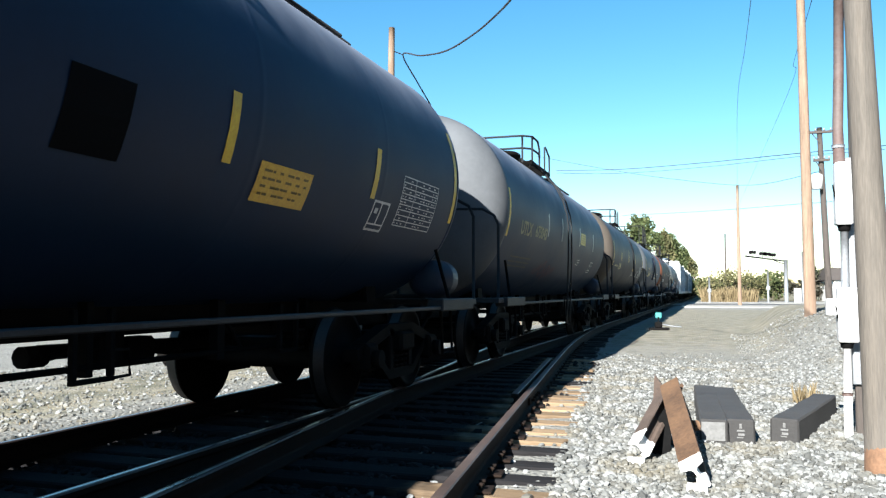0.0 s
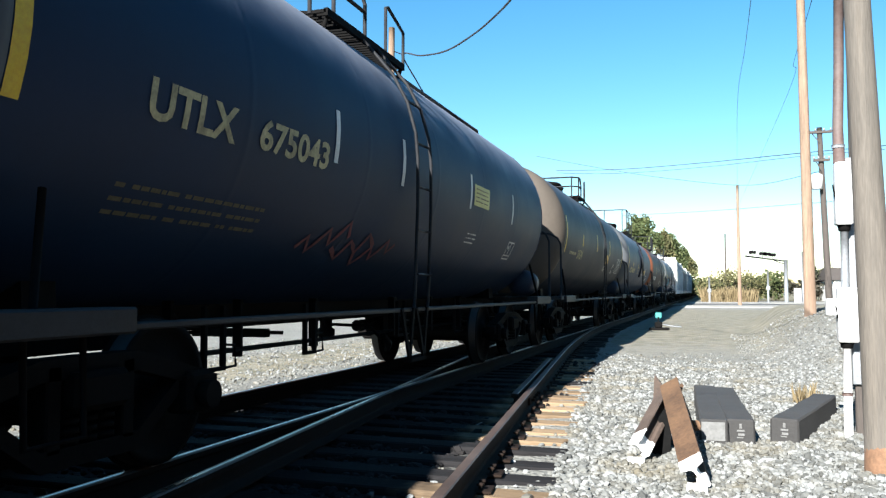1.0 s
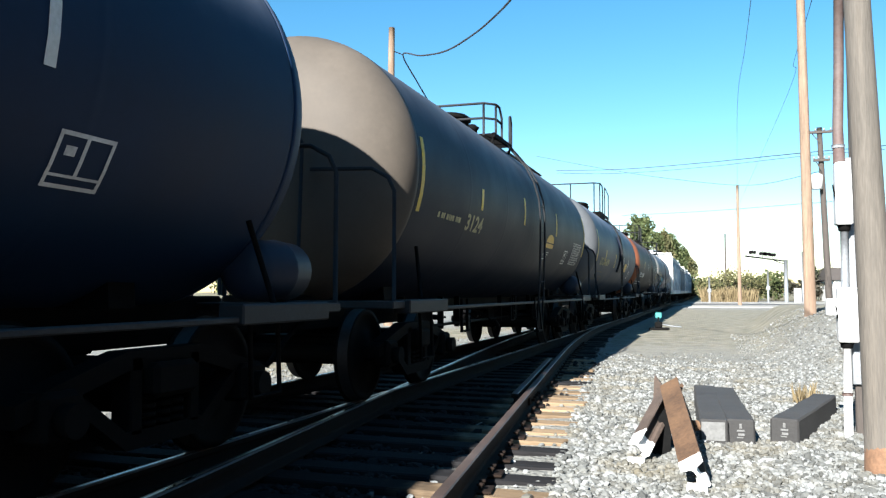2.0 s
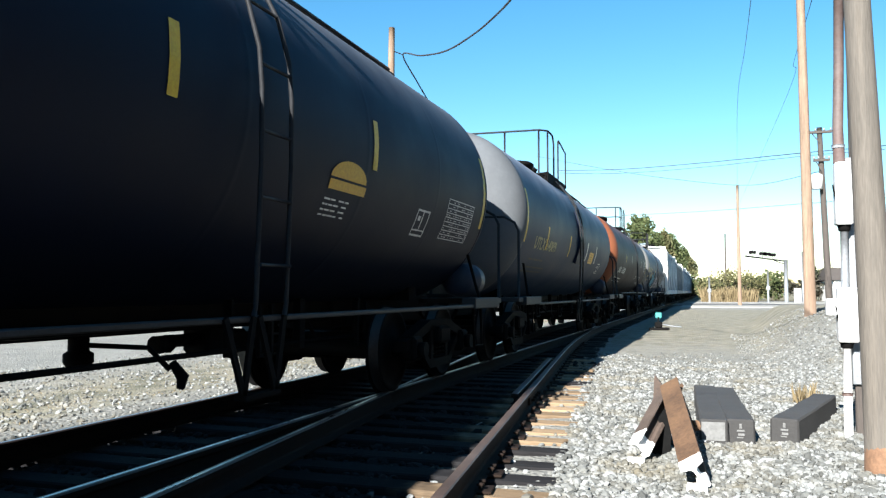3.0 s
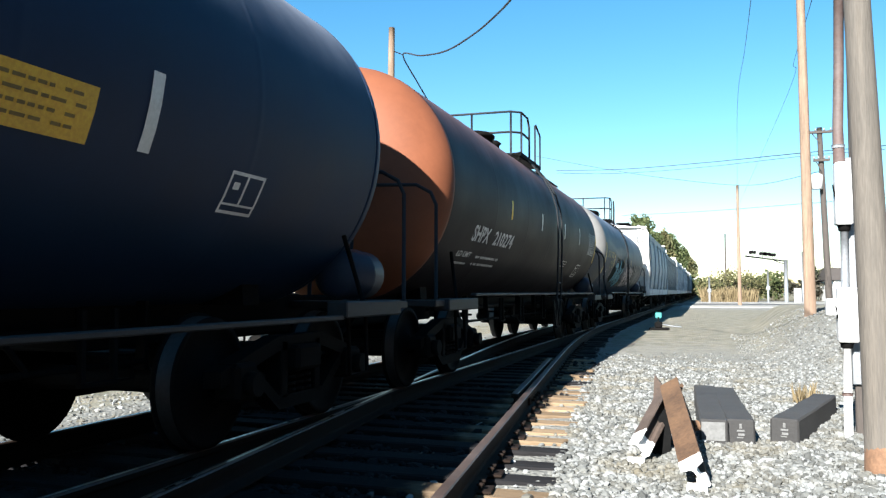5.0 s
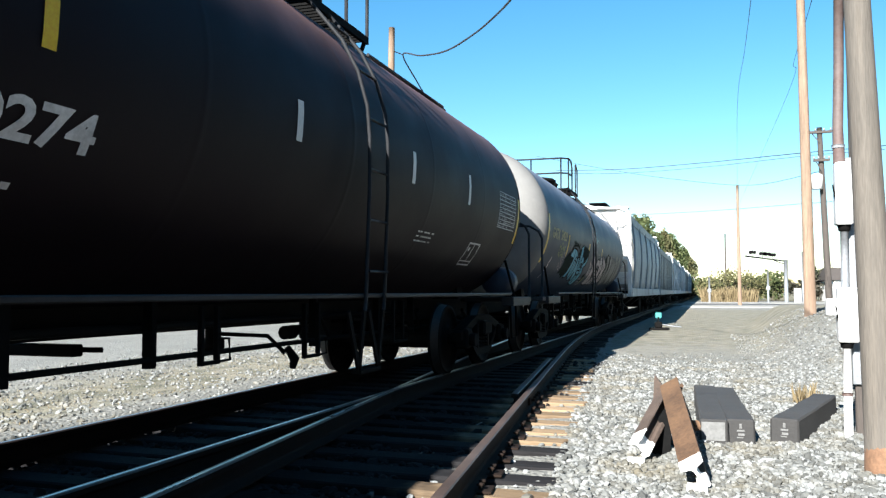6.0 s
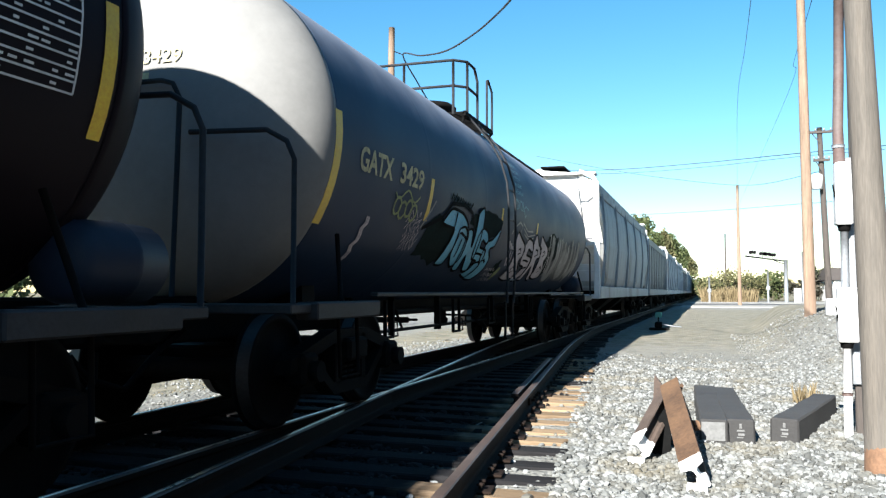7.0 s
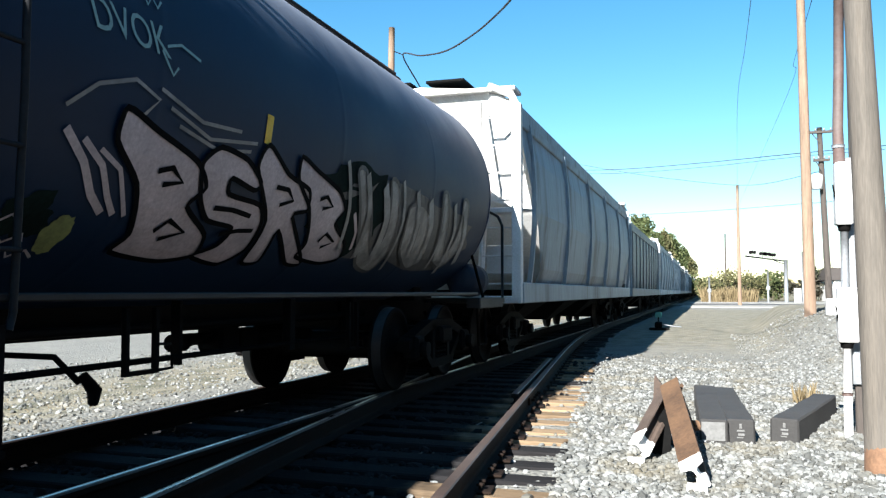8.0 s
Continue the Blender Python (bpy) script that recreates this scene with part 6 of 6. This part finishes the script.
def bush(x, y, height, r, seed, material, count=1500, leaf=0.14, label="rounded green bush beyond the street"):
    rng = random.Random(seed)
    t = thing("bush", pose(x, y, 0), label, "bush")
    lobes = [(rng.uniform(-r, r) * 0.7, rng.uniform(-r, r) * 0.5, height * rng.uniform(0.25, 0.7), r * rng.uniform(0.35, 0.6), height * rng.uniform(0.2, 0.33)) for _ in range(7)]
    bm = bmesh.new()
    for l in lobes:
        tube(bm, [(l[0] * 0.2, l[1] * 0.2, -0.1), (l[0] * 0.7, l[1] * 0.7, l[2] * 0.6), (l[0], l[1], l[2])], [0.05, 0.035, 0.01], 5)
    part("stems", bm, M["bark"], t)
    v, f = leaf_cloud(lobes, count, leaf, seed)
    me = bpy.data.meshes.new("foliage")
    me.from_pydata(v, [], f)
    me.materials.append(M[material])
    part_ob = new("foliage", me)
    part_ob.parent = t


def grass(name, x0, x1, y0, y1, count, hgt, seed, label, wide=0.012, clumps=0.0):
    rng = random.Random(seed)
    verts, faces = [], []
    for i in range(count):
        x, y = rng.uniform(x0, x1), rng.uniform(y0, y1)
        a, h = rng.uniform(0, 6.28), hgt * rng.uniform(0.4, 1.1) * (1 - clumps + 2.2 * clumps * (0.5 + 0.5 * noise.noise(Vector((x * 0.7, y * 0.7, seed)))))
        dx, dy, lean = math.cos(a) * wide, math.sin(a) * wide, rng.uniform(0, 0.35) * h
        z = ground_z(x, y) - 0.02
        n = len(verts)
        b = rng.uniform(0, 6.28)
        lx, ly = math.cos(b) * lean, math.sin(b) * lean
        verts += [(x - dx, y - dy, z), (x + dx, y + dy, z), (x + lx * 0.4 + dx * 0.6, y + ly * 0.4 + dy * 0.6, z + h * 0.6), (x + lx, y + ly, z + h)]
        faces += [(n, n + 1, n + 2), (n, n + 2, n + 3)]
    me = bpy.data.meshes.new(name)
    me.from_pydata(verts, [], faces)
    me.materials.append(M["dry"])
    return tagged(new(name, me), label, "grass", kind="stuff")


def plants():
    for k, (x, y, hgt, r) in enumerate(((-8.1, 112, 11.4, 3.3), (-6.4, 122, 10.2, 2.6), (-6.2, 148, 11.4, 3.2), (-5.9, 182, 11.2, 3.2), (-5.6, 225, 11.5, 3.6), (-5.2, 290, 11.5, 3.8))):
        tree("tree", x, y, hgt, r, 20 + k, "leaf_olive" if k % 3 == 1 else "leaf", 4600 if k < 3 else 2600, 0.24 if k < 3 else 0.34)
    for k, (x, y, hgt, r) in enumerate(((-32, 30, 4.6, 2.6), (-30, 22, 3.4, 2.4), (-36, 42, 5.0, 3.0), (-31, 12, 3.6, 2.6), (-38, 60, 5.5, 3.2))):
        bush(x, y, hgt, r, 50 + k, "leaf", 1300, 0.2, "green bush at the far side of the gravel lane")
    rng = random.Random(8)
    for k in range(22):
        x = -2 + 2.1 * k + rng.uniform(-0.8, 0.8)
        bush(x, 134 + rng.uniform(-6, 10), rng.uniform(3.2, 5.6), rng.uniform(2.0, 3.4), 80 + k, rng.choice(("leaf", "leaf_olive", "leaf_olive", "leaf_dark")), 900, 0.24,
             "dusty green bush beyond the street")
    for k, (x, y, hgt, r) in enumerate(((3.4, 118, 5.0, 3.2), (1.0, 120, 3.8, 2.4), (6.2, 120, 4.2, 2.4))):
        bush(x, y, hgt, r, 120 + k, "leaf_olive", 1000, 0.18, "sun bleached shrub behind the tall dry grass")
    grass("tall_dry_grass", -0.8, 6.0, 111, 116, 5200, 1.5, 3, "tall tan dry grass beyond the street", 0.04, 0.55)
    grass("dry_grass_tuft", 0.92, 1.18, 9.9, 10.4, 130, 0.28, 4, "small tuft of tan dry grass in the gravel", 0.006)
    grass("verge_grass", -9.5, -6.4, 4.0, 40.0, 5000, 0.045, 5, "short dry grass beside the far rail", 0.012)
    grass("lane_grass", -30, -19, 8.0, 60.0, 5000, 0.25, 6, "patchy dry grass beyond the gravel lane", 0.03)


plants()


def house(x, y, w, d, hgt, turn, label):
    e = thing("house", pose(x, y, 0, 0, 0, turn), label, "house")
    white = M["enamel"]
    bm = bmesh.new()
    box(bm, -w / 2, w / 2, -d / 2, d / 2, -0.2, hgt, 0.02)
    part("wall", bm, white, e)
    bm = bmesh.new()
    vs = [bm.verts.new(p) for p in ((-w / 2 - 0.4, -d / 2 - 0.4, hgt), (w / 2 + 0.4, -d / 2 - 0.4, hgt), (w / 2 + 0.4, d / 2 + 0.4, hgt), (-w / 2 - 0.4, d / 2 + 0.4, hgt),
                                    (-w / 2 - 0.4, 0, hgt + d * 0.3), (w / 2 + 0.4, 0, hgt + d * 0.3))]
    for q in ((0, 1, 5, 4), (2, 3, 4, 5), (0, 4, 3), (1, 2, 5), (3, 2, 1, 0)):
        bm.faces.new([vs[i] for i in q])
    part("roof", bm, M["pole_dark"], e)
    for k in (-0.3, 0.1, 0.35):
        bm = bmesh.new()
        box(bm, w * k - 0.5, w * k + 0.5, -d / 2 - 0.05, -d / 2 + 0.05, 1.0, 2.2, 0.02)
        part("window", bm, M["timber"], e)


house(19.5, 128, 7, 6, 2.9, 10, "small white house behind the bushes")
house(23.5, 118, 6, 6, 3.0, -5, "white house far beyond the utility poles")


# ---------------------------------------------------------------- motion
def motions():
    turn = math.degrees(SPEED / 0.457)
    times = [2 * k / FPS for k in range(121)]
    for i, (car, y) in enumerate(CARS):
        walk(car, [(t, pose(TRACK_X, y - SPEED * t, RAIL)) for t in (0, 2, 4, 6, 8)])
        if i < 10:
            for w in [o for o in car.children if o.name.startswith("axle")]:
                wy = w.matrix_basis.translation.y
                walk(w, [(t, pose(0, wy, 0.457, turn * t, 0, 0)) for t in times])


motions()
